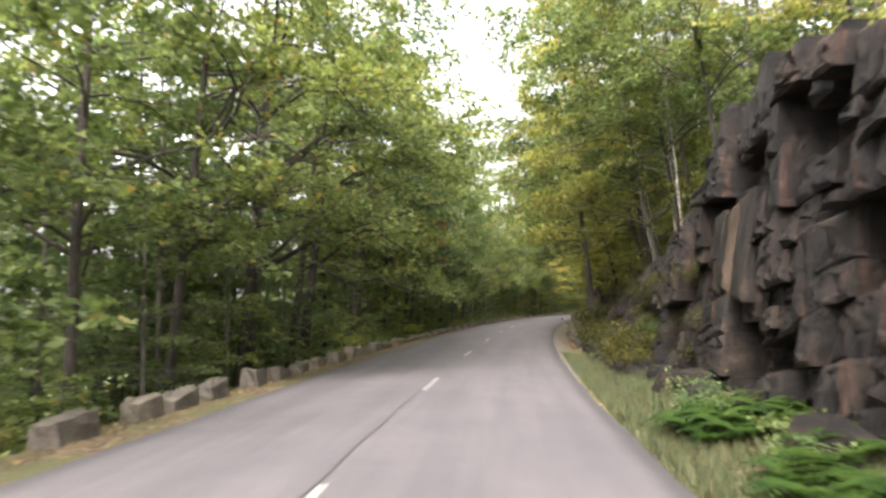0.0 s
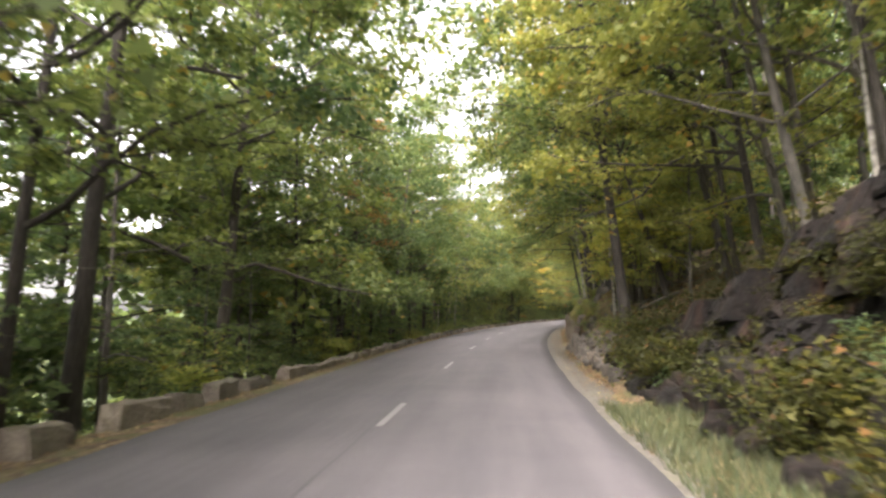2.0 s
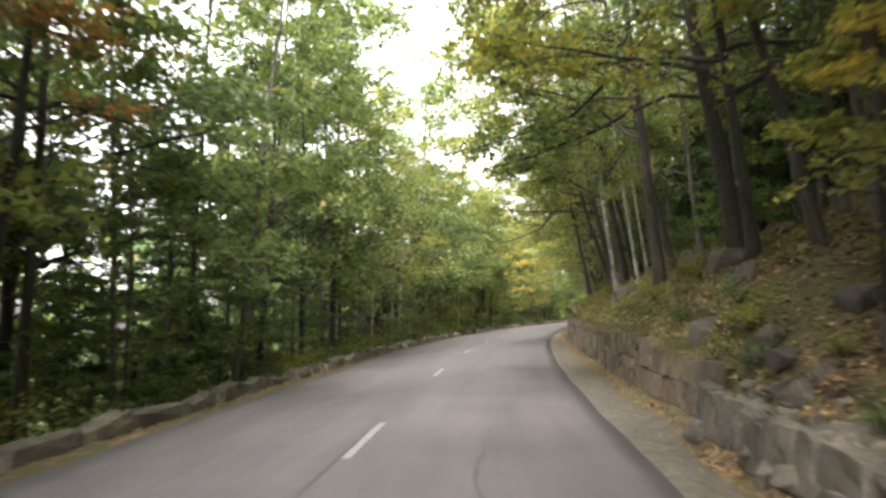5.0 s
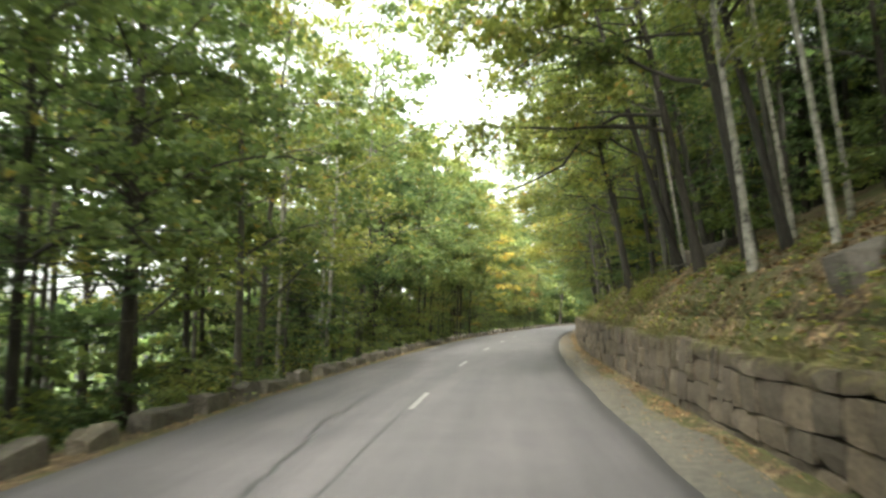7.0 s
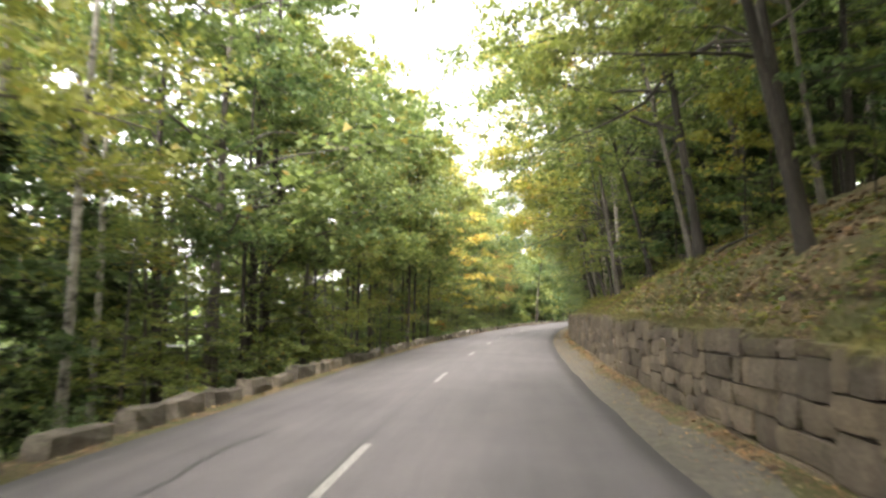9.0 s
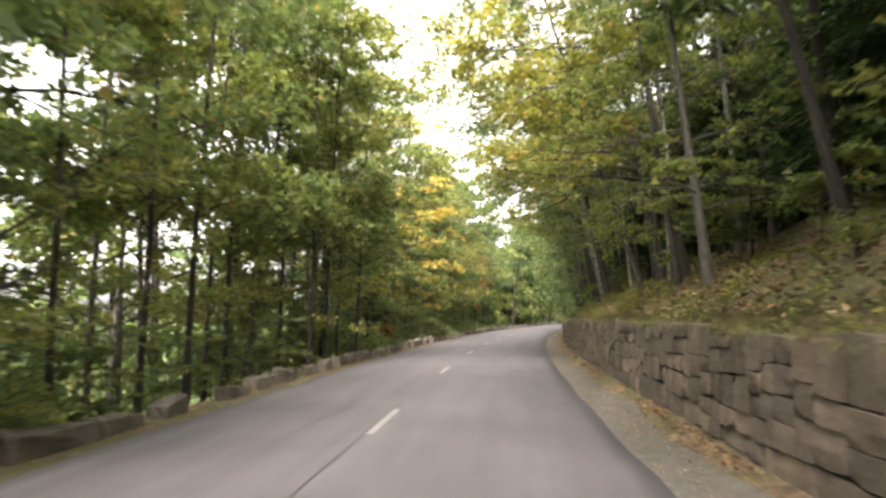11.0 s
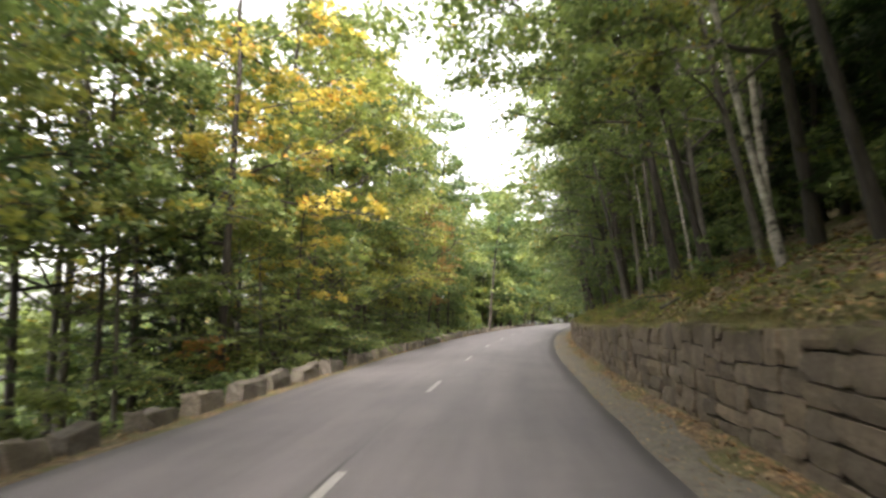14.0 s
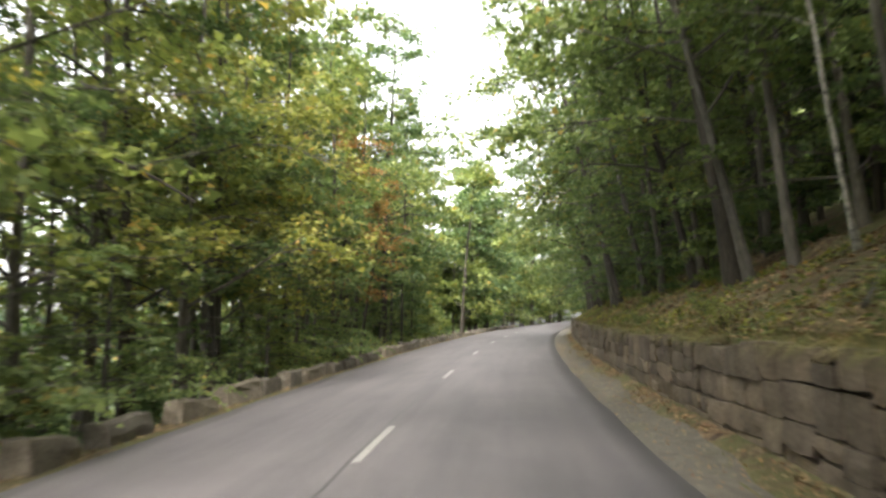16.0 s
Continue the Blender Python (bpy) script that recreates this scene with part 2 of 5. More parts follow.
VERGE = scatter_material("verge_blades", [(0, (0.02, 0.034, 0.01)), (0.5, (0.044, 0.058, 0.018)), (0.85, (0.072, 0.072, 0.026)), (1, (0.11, 0.095, 0.044))])
HILLSIDE = stone_material("wooded_hillside", [(0.35, (0.025, 0.04, 0.016)), (0.6, (0.06, 0.085, 0.03)), (0.75, (0.1, 0.12, 0.045))], 0.9, None, 0.95, False, 0.5)
DRY_GRASS = scatter_material("dry_grass", [(0, (0.1, 0.085, 0.035)), (0.6, (0.18, 0.14, 0.055)), (1, (0.29, 0.21, 0.085))])
LITTER = scatter_material("fallen_leaves", [(0, (0.07, 0.04, 0.024)), (0.35, (0.18, 0.1, 0.05)), (0.7, (0.32, 0.18, 0.08)), (1, (0.4, 0.31, 0.18))])
FERN = leaf_material("fern_green", (0.024, 0.055, 0.012), (0.04, 0.083, 0.016), (0.06, 0.108, 0.022), (0.1, 0.105, 0.024))

# ---- the plan: s metres along the road's middle line, u metres to its right, h metres above the road ----
BEND, EASE, TURN0, X0, Y0 = 0.0015984, -2.837e-7, 0.06425, -1.785, 0.195
Z_S = np.array([-200, -60, -30, 0, 15, 35, 60, 85, 110, 130, 150, 170, 200, 300, 700], float)
Z_H = np.array([0.4, 0.12, 0.02, -0.06, -0.09, -0.06, 0.07, 0.24, 0.40, 0.47, 0.50, 0.60, 0.78, 1.2, 3.0])
_s = np.arange(-200, 700, 1.0)
_z = np.convolve(np.pad(np.interp(_s, Z_S, Z_H), 9, "edge"), np.hanning(19) / np.hanning(19).sum(), "valid")


def heading_of(s):
    """The road's direction, clockwise from +y, in radians."""
    c = np.clip(s, 0, 152)
    return TURN0 + BEND * c + EASE * c * c + np.where(s < 0, BEND, BEND + 2 * EASE * 152) * (s - c)


_f = np.arange(-200, 701, 0.5)
_a = heading_of(_f)
_x = np.concatenate([[0], np.cumsum(np.sin((_a[1:] + _a[:-1]) / 2) * 0.5)])
_y = np.concatenate([[0], np.cumsum(np.cos((_a[1:] + _a[:-1]) / 2) * 0.5)])
_x, _y = _x - np.interp(0, _f, _x) + X0, _y - np.interp(0, _f, _y) + Y0


def road_z(s):
    return np.interp(s, _s, _z)


def drift(s):
    return 0.10 - 0.32 * np.exp(-(((np.asarray(s) - 80.0) / 28.0) ** 2))


def left_edge(s):
    return np.interp(s, [0, 11, 25, 40, 70, 78, 90, 98, 124, 134, 155, 164, 200], [-3.22, -3.29, -3.36, -3.44, -3.70, -3.86, -3.80, -3.62, -3.46, -3.54, -3.62, -3.72, -3.70])


def right_edge(s):
    return np.interp(s, [0, 8, 16, 40, 70, 92, 124, 155, 164, 200], [3.82, 3.79, 3.68, 3.56, 3.50, 3.53, 3.72, 3.79, 3.72, 3.72])


def smooth(a, b, s):
    t = np.clip((np.asarray(s, float) - a) / (b - a), 0, 1)
    return t * t * (3 - 2 * t)


def at(s, u, h):
    """World places, as an array of rows, from arrays of s, u and h."""
    s, u, h = np.broadcast_arrays(np.asarray(s, float), np.asarray(u, float), np.asarray(h, float))
    a = heading_of(s)
    x = np.interp(s, _f, _x) + u * np.cos(a)
    y = np.interp(s, _f, _y) - u * np.sin(a)
    return np.stack([x, y, road_z(s) + h], -1)


def heading(s):
    return -float(heading_of(s))


def wall_u(s):
    return 4.72 + 0.22 * smooth(104, 118, s)


def wall_h(s):
    return np.interp(s, [54, 60, 66, 70, 74, 80, 90, 104, 115, 124, 130, 145, 154, 160, 170, 184, 300], [0.8, 1.05, 1.14, 1.1, 1.16, 1.22, 1.32, 1.44, 1.53, 1.56, 1.5, 1.5, 1.31, 1.24, 1.1, 1.08, 1.1])


def cliff_h(s):
    return np.interp(s, [-60, 8, 11, 14, 16.5, 18.5, 20, 22, 24, 27, 29, 32, 36, 39, 43], [5.6, 5.6, 5.8, 6.2, 6.5, 5.5, 5.0, 4.6, 4.2, 3.6, 2.9, 2.1, 1.3, 1.0, 0.6])


LEFT_U = [-900, -300, -80, -30, -12, -6, -4.9, -4.1, -3.75, 0, 3.75, 4.4]
LEFT_H = [-70, -45, -24, -9.5, -2.6, -0.70, -0.27, -0.20, -0.16, -0.06, -0.18, -0.24]


def ground_h(s, u):
    s, u = np.broadcast_arrays(np.asarray(s, float), np.asarray(u, float))
    t = np.clip((u - 3.75) / 0.75, 0, 1)
    v = u - drift(s) * (1 - t) - (wall_u(s) - 4.8) * t
    w_cliff, w_wall = 1 - smooth(36, 43, s), smooth(54, 57, s)
    w_bank = 1 - w_cliff - w_wall
    far = [9, 20, 60, 300, 620]
    foot_u, foot_h = LEFT_U[:-1] + [4.15, 4.5, 4.8, 5.02, 5.14], LEFT_H[:-1] + [-0.2, -0.12, -0.03, -0.03, 0.0]
    steep = np.interp(v, foot_u + [5.55, 6.1, 7.1, *far], foot_h + [0.55, 1.2, 1.72, 2.6, 7.2, 19, 50, 60])
    gentle = np.interp(v, foot_u + [5.8, 6.7, 7.8, *far], foot_h + [0.45, 1.02, 1.42, 2.1, 6.6, 19, 50, 60])
    late = smooth(98, 124, s)
    wall = steep * (1 - late) + gentle * late + wall_h(s) * smooth(5.02, 5.16, v)
    bank = np.interp(v, LEFT_U + [4.7, 5.2, 5.8, 7.0, *far], LEFT_H + [-0.05, 0.42, 1.0, 1.75, 2.9, 8, 22, 50, 60])
    back = smooth(21, 29, s)
    rise = np.clip((v - 7.6 + 0.7 * back) / (1.4 - 0.7 * back), 0, 1)
    cliff = np.interp(v, LEFT_U + [5.3, 6.2, 7.0, *far], LEFT_H + [-0.1, 0.2, 0.3, 0.4, 5, 18, 45, 55]) + cliff_h(s) * rise * rise * (3 - 2 * rise)
    h = w_wall * wall + w_bank * bank + w_cliff * cliff
    rough = np.clip((np.abs(v - 0.2) - 5.2) / 3.0, 0, 1)
    p = at(s, u, 0)
    lumps = np.sin(p[..., 0] * 1.7 + 1.3 * np.sin(p[..., 1] * 0.9)) * np.sin(p[..., 1] * 1.45 + np.sin(p[..., 0] * 0.8))
    return h + rough * (0.13 * lumps + 0.4 * np.sin(s * 0.13 + u * 0.21) * np.clip((np.abs(v) - 9) / 20, 0, 1))


def on_ground(s, u, lift=0.0):
    return at(s, u, ground_h(s, u) + lift)


# ---- mesh helpers ----
def mesh_of(name, verts, faces, mat, smooth_faces=False, uvs=None):
    me = bpy.data.meshes.new(name)
    me.from_pydata(np.asarray(verts).tolist(), [], faces.tolist() if isinstance(faces, np.ndarray) else faces)
    if smooth_faces:
        me.polygons.foreach_set("use_smooth", np.ones(len(me.polygons), dtype=bool))
    if uvs is not None:
        layer = me.uv_layers.new(name="UVMap")
        loops = np.empty(len(me.loops), dtype=np.int32)
        me.loops.foreach_get("vertex_index", loops)
        layer.data.foreach_set("uv", np.asarray(uvs, dtype=np.float32)[loops].ravel())
    me.materials.append(mat)
    return me


def child(name, me, parent, label=""):
    ob = new(name, me)
    ob.parent = parent
    return tagged(ob, label)


def grid_faces(rows, cols):
    i = (np.arange(rows - 1)[:, None] * cols + np.arange(cols - 1)).ravel()
    return np.stack([i, i + 1, i + cols + 1, i + cols], -1)


def sheet(name, ss, us, hs, mat):
    """A sheet over a grid of s and u; hs(s, u) gives its height."""
    S, U = np.meshgrid(ss, us, indexing="ij")
    return mesh_of(name, at(S, U, hs(S, U)).reshape(-1, 3), grid_faces(len(ss), len(us))[:, ::-1], mat, True, np.stack([U.ravel(), S.ravel()], -1))


def leaf_quads(centres, size, rng, tilt=0.75, droop=0.35, simple=False):
    """Small folded leaves as quads at the given places."""
    n = len(centres)
    az = rng.uniform(0, 2 * np.pi, n)
    d = np.stack([np.cos(az), np.sin(az), rng.normal(-droop, 0.35, n)], -1)
    d /= np.linalg.norm(d, axis=1)[:, None]
    up = np.stack([rng.normal(0, tilt, n), rng.normal(0, tilt, n), np.ones(n)], -1)
    side = np.cross(d, up)
    side /= np.linalg.norm(side, axis=1)[:, None] + 1e-9
    nrm = np.cross(side, d)
    k = (size * rng.uniform(0.65, 1.35, n))[:, None]
    base, tip = centres - d * k * 0.5, centres + d * k * 0.5
    a = centres - d * k * 0.3 + side * k * 0.4 + nrm * k * 0.07
    b = centres - d * k * 0.3 - side * k * 0.4 + nrm * k * 0.07
    if simple:
        return np.stack([a, tip, b], 1).reshape(-1, 3), np.arange(3 * n).reshape(n, 3)
    return np.stack([base, a, tip, b], 1).reshape(-1, 3), np.arange(4 * n).reshape(n, 4)


def tube(points, radii, sides=7):
    points, radii = np.asarray(points, float), np.asarray(radii, float)
    t = np.gradient(points, axis=0)
    t /= np.linalg.norm(t, axis=1)[:, None] + 1e-9
    ref = np.where(np.abs(t[:, 2:3]) > 0.9, [[1.0, 0, 0]], [[0, 0, 1.0]])
    x = np.cross(ref, t)
    x /= np.linalg.norm(x, axis=1)[:, None] + 1e-9
    y = np.cross(t, x)
    a = np.arange(sides) * 2 * np.pi / sides
    ring = points[:, None] + radii[:, None, None] * (np.cos(a)[None, :, None] * x[:, None] + np.sin(a)[None, :, None] * y[:, None])
    m = len(points)
    i, j = np.arange(m - 1)[:, None] * sides, np.arange(sides)
    k = (j + 1) % sides
    faces = np.stack([i + j, i + k, i + sides + k, i + sides + j], -1).reshape(-1, 4)
    return ring.reshape(-1, 3), faces


class Pile:
    """Collects vertices and faces of one mesh."""
    def __init__(self):
        self.v, self.f, self.n = [], [], 0

    def add(self, v, f):
        self.v.append(v)
        self.f.append(np.asarray(f) + self.n)
        self.n += len(v)

    def mesh(self, name, mat, smooth_faces=False):
        return mesh_of(name, np.concatenate(self.v), np.concatenate(self.f), mat, smooth_faces)


class Kind:
    """One built thing that is set down many times."""
    def __init__(self, thing):
        self.thing, self.used = thing, False

    def put(self, place, turn=0.0, size=1.0, lean=(0.0, 0.0), label="", stretch=1.0):
        tilt = Vector((0, 0, 1)).rotation_difference(Vector((lean[0], lean[1], 1)))
        m = Matrix.LocRotScale(Vector(place), tilt @ Euler((0, 0, turn)).to_quaternion(), (size, size, size * stretch))
        if self.used:
            ob = copy_thing(self.thing, m)
        else:
            ob, self.used = self.thing, True
        ob.matrix_basis = m
        if label:
            ob["label"] = label
        return ob

# ---- trees ----
def sprays(anchors, outward, leaves, leaf, each, long, layered, rng):
    """Leaves in flat drooping sprays that point away from the stem, with gaps between them."""
    count = max(24, leaves // each)
    k = rng.integers(0, len(anchors), count)
    hub = anchors[k] + rng.normal(0, 1, (count, 3)) * [long * 0.22, long * 0.22, long * 0.12]
    d = outward[k] + rng.normal(0, 0.45, (count, 3)) * [1, 1, 0.35]
    d[:, 2] -= 0.12
    d /= np.linalg.norm(d, axis=1)[:, None] + 1e-9
    side = np.stack([-d[:, 1], d[:, 0], rng.normal(0, 0.22, count)], -1)
    side /= np.linalg.norm(side, axis=1)[:, None] + 1e-9
    size = long * rng.uniform(0.55, 1.3, count)
    i = rng.integers(0, count, leaves)
    q = rng.uniform(-0.5, 0.6, leaves)
    w = np.clip(rng.normal(0, 0.24, leaves), -0.5, 0.5) * (1.05 - np.abs(q))
    c = hub[i] + (d[i] * q[:, None] + side[i] * w[:, None]) * size[i][:, None]
    c[:, 2] += rng.normal(0, layered, leaves) - 0.25 * size[i] * np.clip(q, 0, 1) ** 2
    return c


def tree(name, seed, height, radius, clear, spread, leaves, leaf, limbs, bark, foliage, label, category, group, layered=0.1, rise=0.5, wobble=0.25, sides=8, crook=0.15, simple=False, whole=False, stout=0.4, toward=0.0, each=26, long=0.95):
    """A tapered trunk, crooked limbs with side branches, and leaves in sprays. toward: the share of limbs that reach out along +x."""
    rng = np.random.default_rng(seed)
    root = tagged(new(name), label, category, group)
    wood = Pile()
    n = 11
    z = np.linspace(-0.4, height, n)
    f = np.clip(z / height, 0, 1)
    bend = rng.normal(0, wobble, (n, 2)).cumsum(0) * 0.35
    bend -= bend[0]
    axis = np.column_stack([bend * f[:, None], z])
    rad = radius * (1 - 0.86 * f ** 0.9)
    rad[0] *= 1.45
    wood.add(*tube(axis, rad, sides))
    twigs = Pile() if category == "sapling" else None
    limb_pile = twigs or wood
    anchors = [np.column_stack([np.interp(q, z, axis[:, k]) for k in range(3)]) for q in [np.linspace(height * 0.8, height, 5)]]
    outward = [np.column_stack([rng.normal(0, 1, (5, 2)), np.zeros(5)])]
    starts = clear + (height * 0.95 - clear) * np.sort(rng.uniform(0, 1, limbs)) ** 1.1
    for i, h in enumerate(starts):
        p0 = np.array([np.interp(h, z, axis[:, 0]), np.interp(h, z, axis[:, 1]), h])
        r0 = np.interp(h, z, rad) * stout * rng.uniform(0.7, 1.25)
        az = rng.normal(0, 0.6) if rng.random() < toward else i * 2.4 + rng.uniform(-0.5, 0.5)
        t = (h - clear) / max(height - clear, 0.1)
        length = spread * (0.62 + 0.38 * np.sin(np.pi * min(0.2 + 0.8 * t, 1))) * rng.uniform(0.7, 1.2) * (1 - 0.5 * t)
        m = 4 if simple else 7
        lift = rise * rng.uniform(0.5, 1.4)
        d = np.array([np.cos(az), np.sin(az), lift])
        path = [p0]
        for k in range(m - 1):
            path.append(path[-1] + d / np.linalg.norm(d) * length / (m - 1))
            d = d + rng.normal(0, crook, 3) + np.array([0, 0, -lift * 0.9 / (m - 1)])
        path = np.array(path)
        path[:, 2] = np.maximum(path[:, 2], h - 0.06 * length)
        q = np.linspace(0, 1, m)
        limb_pile.add(*tube(path, r0 * (1 - 0.85 * q) + 0.006, 3 if simple else 5))
        away = np.array([np.cos(az), np.sin(az), 0.0])
        tip = path[m // 2 + 1:]
        anchors.append(tip)
        outward.append(np.tile(away, (len(tip), 1)))
        for j in range(4 if simple else 6):
            x = rng.uniform(0.25, 0.95)
            b = np.array([np.interp(x, q, path[:, k]) for k in range(3)])
            a2 = az + rng.choice([-1, 1]) * rng.uniform(0.4, 1.3)
            l2 = length * rng.uniform(0.25, 0.5) * (1.15 - 0.5 * x)
            d2 = np.array([np.cos(a2), np.sin(a2), rng.uniform(-0.15, 0.5) * min(1, rise * 2)])
            q2 = np.linspace(0, 1, 4)
            p2 = b + d2 * (q2[:, None] * l2)
            p2[1:] += rng.normal(0, crook * 0.3, (3, 3)) * q2[1:, None] * l2
            if not simple:
                limb_pile.add(*tube(p2[[0, 2, 3]], (r0 * 0.35 * (1 - 0.8 * q2) * (1 - 0.5 * x) + 0.005)[[0, 2, 3]], 3))
            anchors.append(p2[1:])
            outward.append(np.tile(d2 * [1, 1, 0.3], (3, 1)))
    if twigs:
        tagged(child("branchwork", twigs.mesh(name + "_twigs", bark, True), root), kind="stuff")
    child("trunk", wood.mesh(name + "_wood", bark, True), root)
    c = sprays(np.concatenate(anchors), np.concatenate(outward), leaves, leaf, each, long, layered, rng)
    child("crown", mesh_of(name + "_leaves", *leaf_quads(c, leaf, rng, 0.6, 0.35, not whole), foliage), root)
    return Kind(root)


def spruce(seed, height, spread, clumps):
    """A dark conifer: whorls of drooping boughs hung with flat needle sprays."""
    rng = np.random.default_rng(seed)
    root = tagged(new("spruce_tree"), "dark green spruce with drooping boughs in the wood", "tree", "spruces in the wood")
    wood = Pile()
    z = np.linspace(-0.3, height, 7)
    wood.add(*tube(np.column_stack([rng.normal(0, 0.04, (7, 2)), z]), 0.15 * (1 - 0.93 * np.clip(z / height, 0, 1)), 7))
    spots, ways = [], []
    h = 1.1
    while h < height * 0.97:
        reach = spread * (1 - h / height) ** 0.8 + 0.15
        for k in range(5):
            if rng.random() < 0.12:
                continue
            az = k * 1.257 + h * 1.9 + rng.uniform(-0.35, 0.35)
            q = np.linspace(0, 1, 4)
            l = reach * rng.uniform(0.65, 1.15)
            p = np.column_stack([np.cos(az) * l * q, np.sin(az) * l * q, h + l * (0.1 * q - 0.35 * q ** 2) + rng.normal(0, 0.03, 4)])
            wood.add(*tube(p[[0, 2, 3]], (0.022 * (1 - 0.8 * q) + 0.004)[[0, 2, 3]], 3))
            x = rng.uniform(0.2, 1.05, int(4 + 7 * l))
            for e in x:
                spots.append([np.interp(e, q, p[:, c]) for c in range(3)])
                ways.append([np.cos(az), np.sin(az), -0.25])
        h += rng.uniform(0.38, 0.6)
    child("trunk", wood.mesh("spruce_wood", BARK, True), root)
    spots, ways = np.array(spots), np.array(ways)
    k = rng.integers(0, len(spots), clumps)
    c = spots[k] + rng.normal(0, 1, (clumps, 3)) * [0.12, 0.12, 0.07]
    d = ways[k] + rng.normal(0, 0.6, (clumps, 3)) * [1, 1, 0.5]
    d /= np.linalg.norm(d, axis=1)[:, None]
    side = np.stack([-d[:, 1], d[:, 0], rng.normal(0, 0.4, clumps)], -1) * 0.065
    v = np.stack([c - side, c + side, c + d * rng.uniform(0.2, 0.42, (clumps, 1)) - [0, 0, 0.05]], 1).reshape(-1, 3)
    child("needles", mesh_of("spruce_needles", v, np.arange(3 * clumps).reshape(clumps, 3), NEEDLES), root)
    return Kind(root)


def shrub(name, seed, height, spread, leaves, leaf, foliage, label, category, group, layered=0.1):
    """A low plant of many thin stems with layers of leaves."""
    rng = np.random.default_rng(seed)
    root = tagged(new(name), label, category, group)
    wood = Pile()
    hubs = []
    for i in range(9):
        az, out = rng.uniform(0, 6.28), rng.uniform(0.2, 1.0) * spread
        q = np.linspace(0, 1, 5)
        top = height * rng.uniform(0.45, 1.0)
        p = np.column_stack([np.cos(az) * out * q ** 1.4, np.sin(az) * out * q ** 1.4, -0.1 + (top + 0.1) * q ** 0.8])
        p[1:] += rng.normal(0, 0.05, (4, 3))
        wood.add(*tube(p, 0.018 * (1 - 0.8 * q) * (height / 1.5) ** 0.5 + 0.003, 3))
        for k in (2, 3, 4):
            hubs.append(p[k])
            for _ in range(2):
                hubs.append(p[k] + rng.normal(0, 1, 3) * [spread * 0.28, spread * 0.28, 0.06])
    child("brushwood", wood.mesh(name + "_wood", BARK, True), root)
    hubs = np.array(hubs)
    c = hubs[rng.integers(0, len(hubs), leaves)] + rng.normal(0, 1, (leaves, 3)) * [spread * 0.17, spread * 0.17, layered]
    c[:, 2] = np.maximum(c[:, 2], 0.05)
    child("foliage", mesh_of(name + "_leaves", *leaf_quads(c, leaf, rng, 0.5, 0.2, True), foliage), root)
    return Kind(root)


def fern(seed):
    rng = np.random.default_rng(seed)
    root = tagged(new("fern"), "lush bright green fern with arching fronds on the verge", "fern", "ferns below the cliff")
    for i in range(11):
        az = i * 2 * np.pi / 11 + rng.uniform(-0.25, 0.25)
        length, m = rng.uniform(0.55, 0.95), 13
        q = np.linspace(0.08, 1, m)
        out = np.array([np.cos(az), np.sin(az), 0])
        side = np.array([-np.sin(az), np.cos(az), 0])
        spine = out * (q[:, None] * length * 0.85) + np.array([0, 0, 1.0]) * (length * (1.25 * q - 0.95 * q ** 2))[:, None]
        wide = 0.17 * np.sin(np.pi * np.clip(q * 0.93 + 0.07, 0, 1)) ** 0.8
        v, f = [], []
        for k in range(m):
            for sgn in (-1, 1):
                b, tip = spine[k], spine[k] + side * sgn * wide[k] + out * 0.035 - np.array([0, 0, 0.03])
                w = out * 0.022
                v += [b - w, b + w, (b + tip) / 2 + w * 1.2, tip, (b + tip) / 2 - w * 1.1]
                o = len(v) - 5
                f.append([o, o + 1, o + 2, o + 3, o + 4])
        child("frond", mesh_of("fern_frond", np.array(v), f, FERN), root)
    return Kind(root)


# ---- stones ----
def lump(seed, points=22, squash=(1, 1, 1)):
    """An angular rock: the hull of points on a rough box."""
    rng = np.random.default_rng(seed)
    p = rng.uniform(-1, 1, (points, 3))
    p /= np.abs(p).max(1)[:, None] ** 0.85
    p *= rng.uniform(0.8, 1.05, (points, 1)) * np.array(squash) * 0.5
    bm = bmesh.new()
    for q in p:
        bm.verts.new(q)
    bmesh.ops.convex_hull(bm, input=bm.verts)
    bmesh.ops.delete(bm, geom=[v for v in bm.verts if not v.link_faces], context="VERTS")
    bmesh.ops.bevel(bm, geom=list(bm.edges), offset=0.025, segments=1, affect="EDGES", clamp_overlap=True)
    return bm


def mesh_from(bm, name, mat):
    me = bpy.data.meshes.new(name)
    bm.to_mesh(me)
    bm.free()
    me.materials.append(mat)
    return me


def hewn_block(seed, length, depth, height):
    """A rough-hewn block of stone with worn edges, standing on its base at z = 0."""
    rng = np.random.default_rng(seed)
    bm = bmesh.new()
    bmesh.ops.create_cube(bm, size=1.0)
    bmesh.ops.subdivide_edges(bm, edges=list(bm.edges), cuts=2, use_grid_fill=True)
    skew, drop, pinch = rng.normal(0, 0.035), rng.normal(0, 0.04), rng.uniform(0.88, 0.98)
    for v in bm.verts:
        f = v.co.z + 0.5
        k = 0.011 + 0.01 * f
        x, y = v.co.x * (1 - (1 - pinch) * f) * length + skew * f, v.co.y * (1 - 0.16 * f) * depth
        z = f * height + drop * f * v.co.x * 2
        v.co = Vector((x + rng.normal(0, k), y + rng.normal(0, k * 0.9), z + (rng.normal(0, k) if f > 0.1 else 0)))
    sharp = [e for e in bm.edges if len(e.link_faces) == 2 and e.calc_face_angle(0) > 0.8]
    bmesh.ops.bevel(bm, geom=sharp, offset=0.034, segments=2, profile=0.6, affect="EDGES", clamp_overlap=True)
    return bm

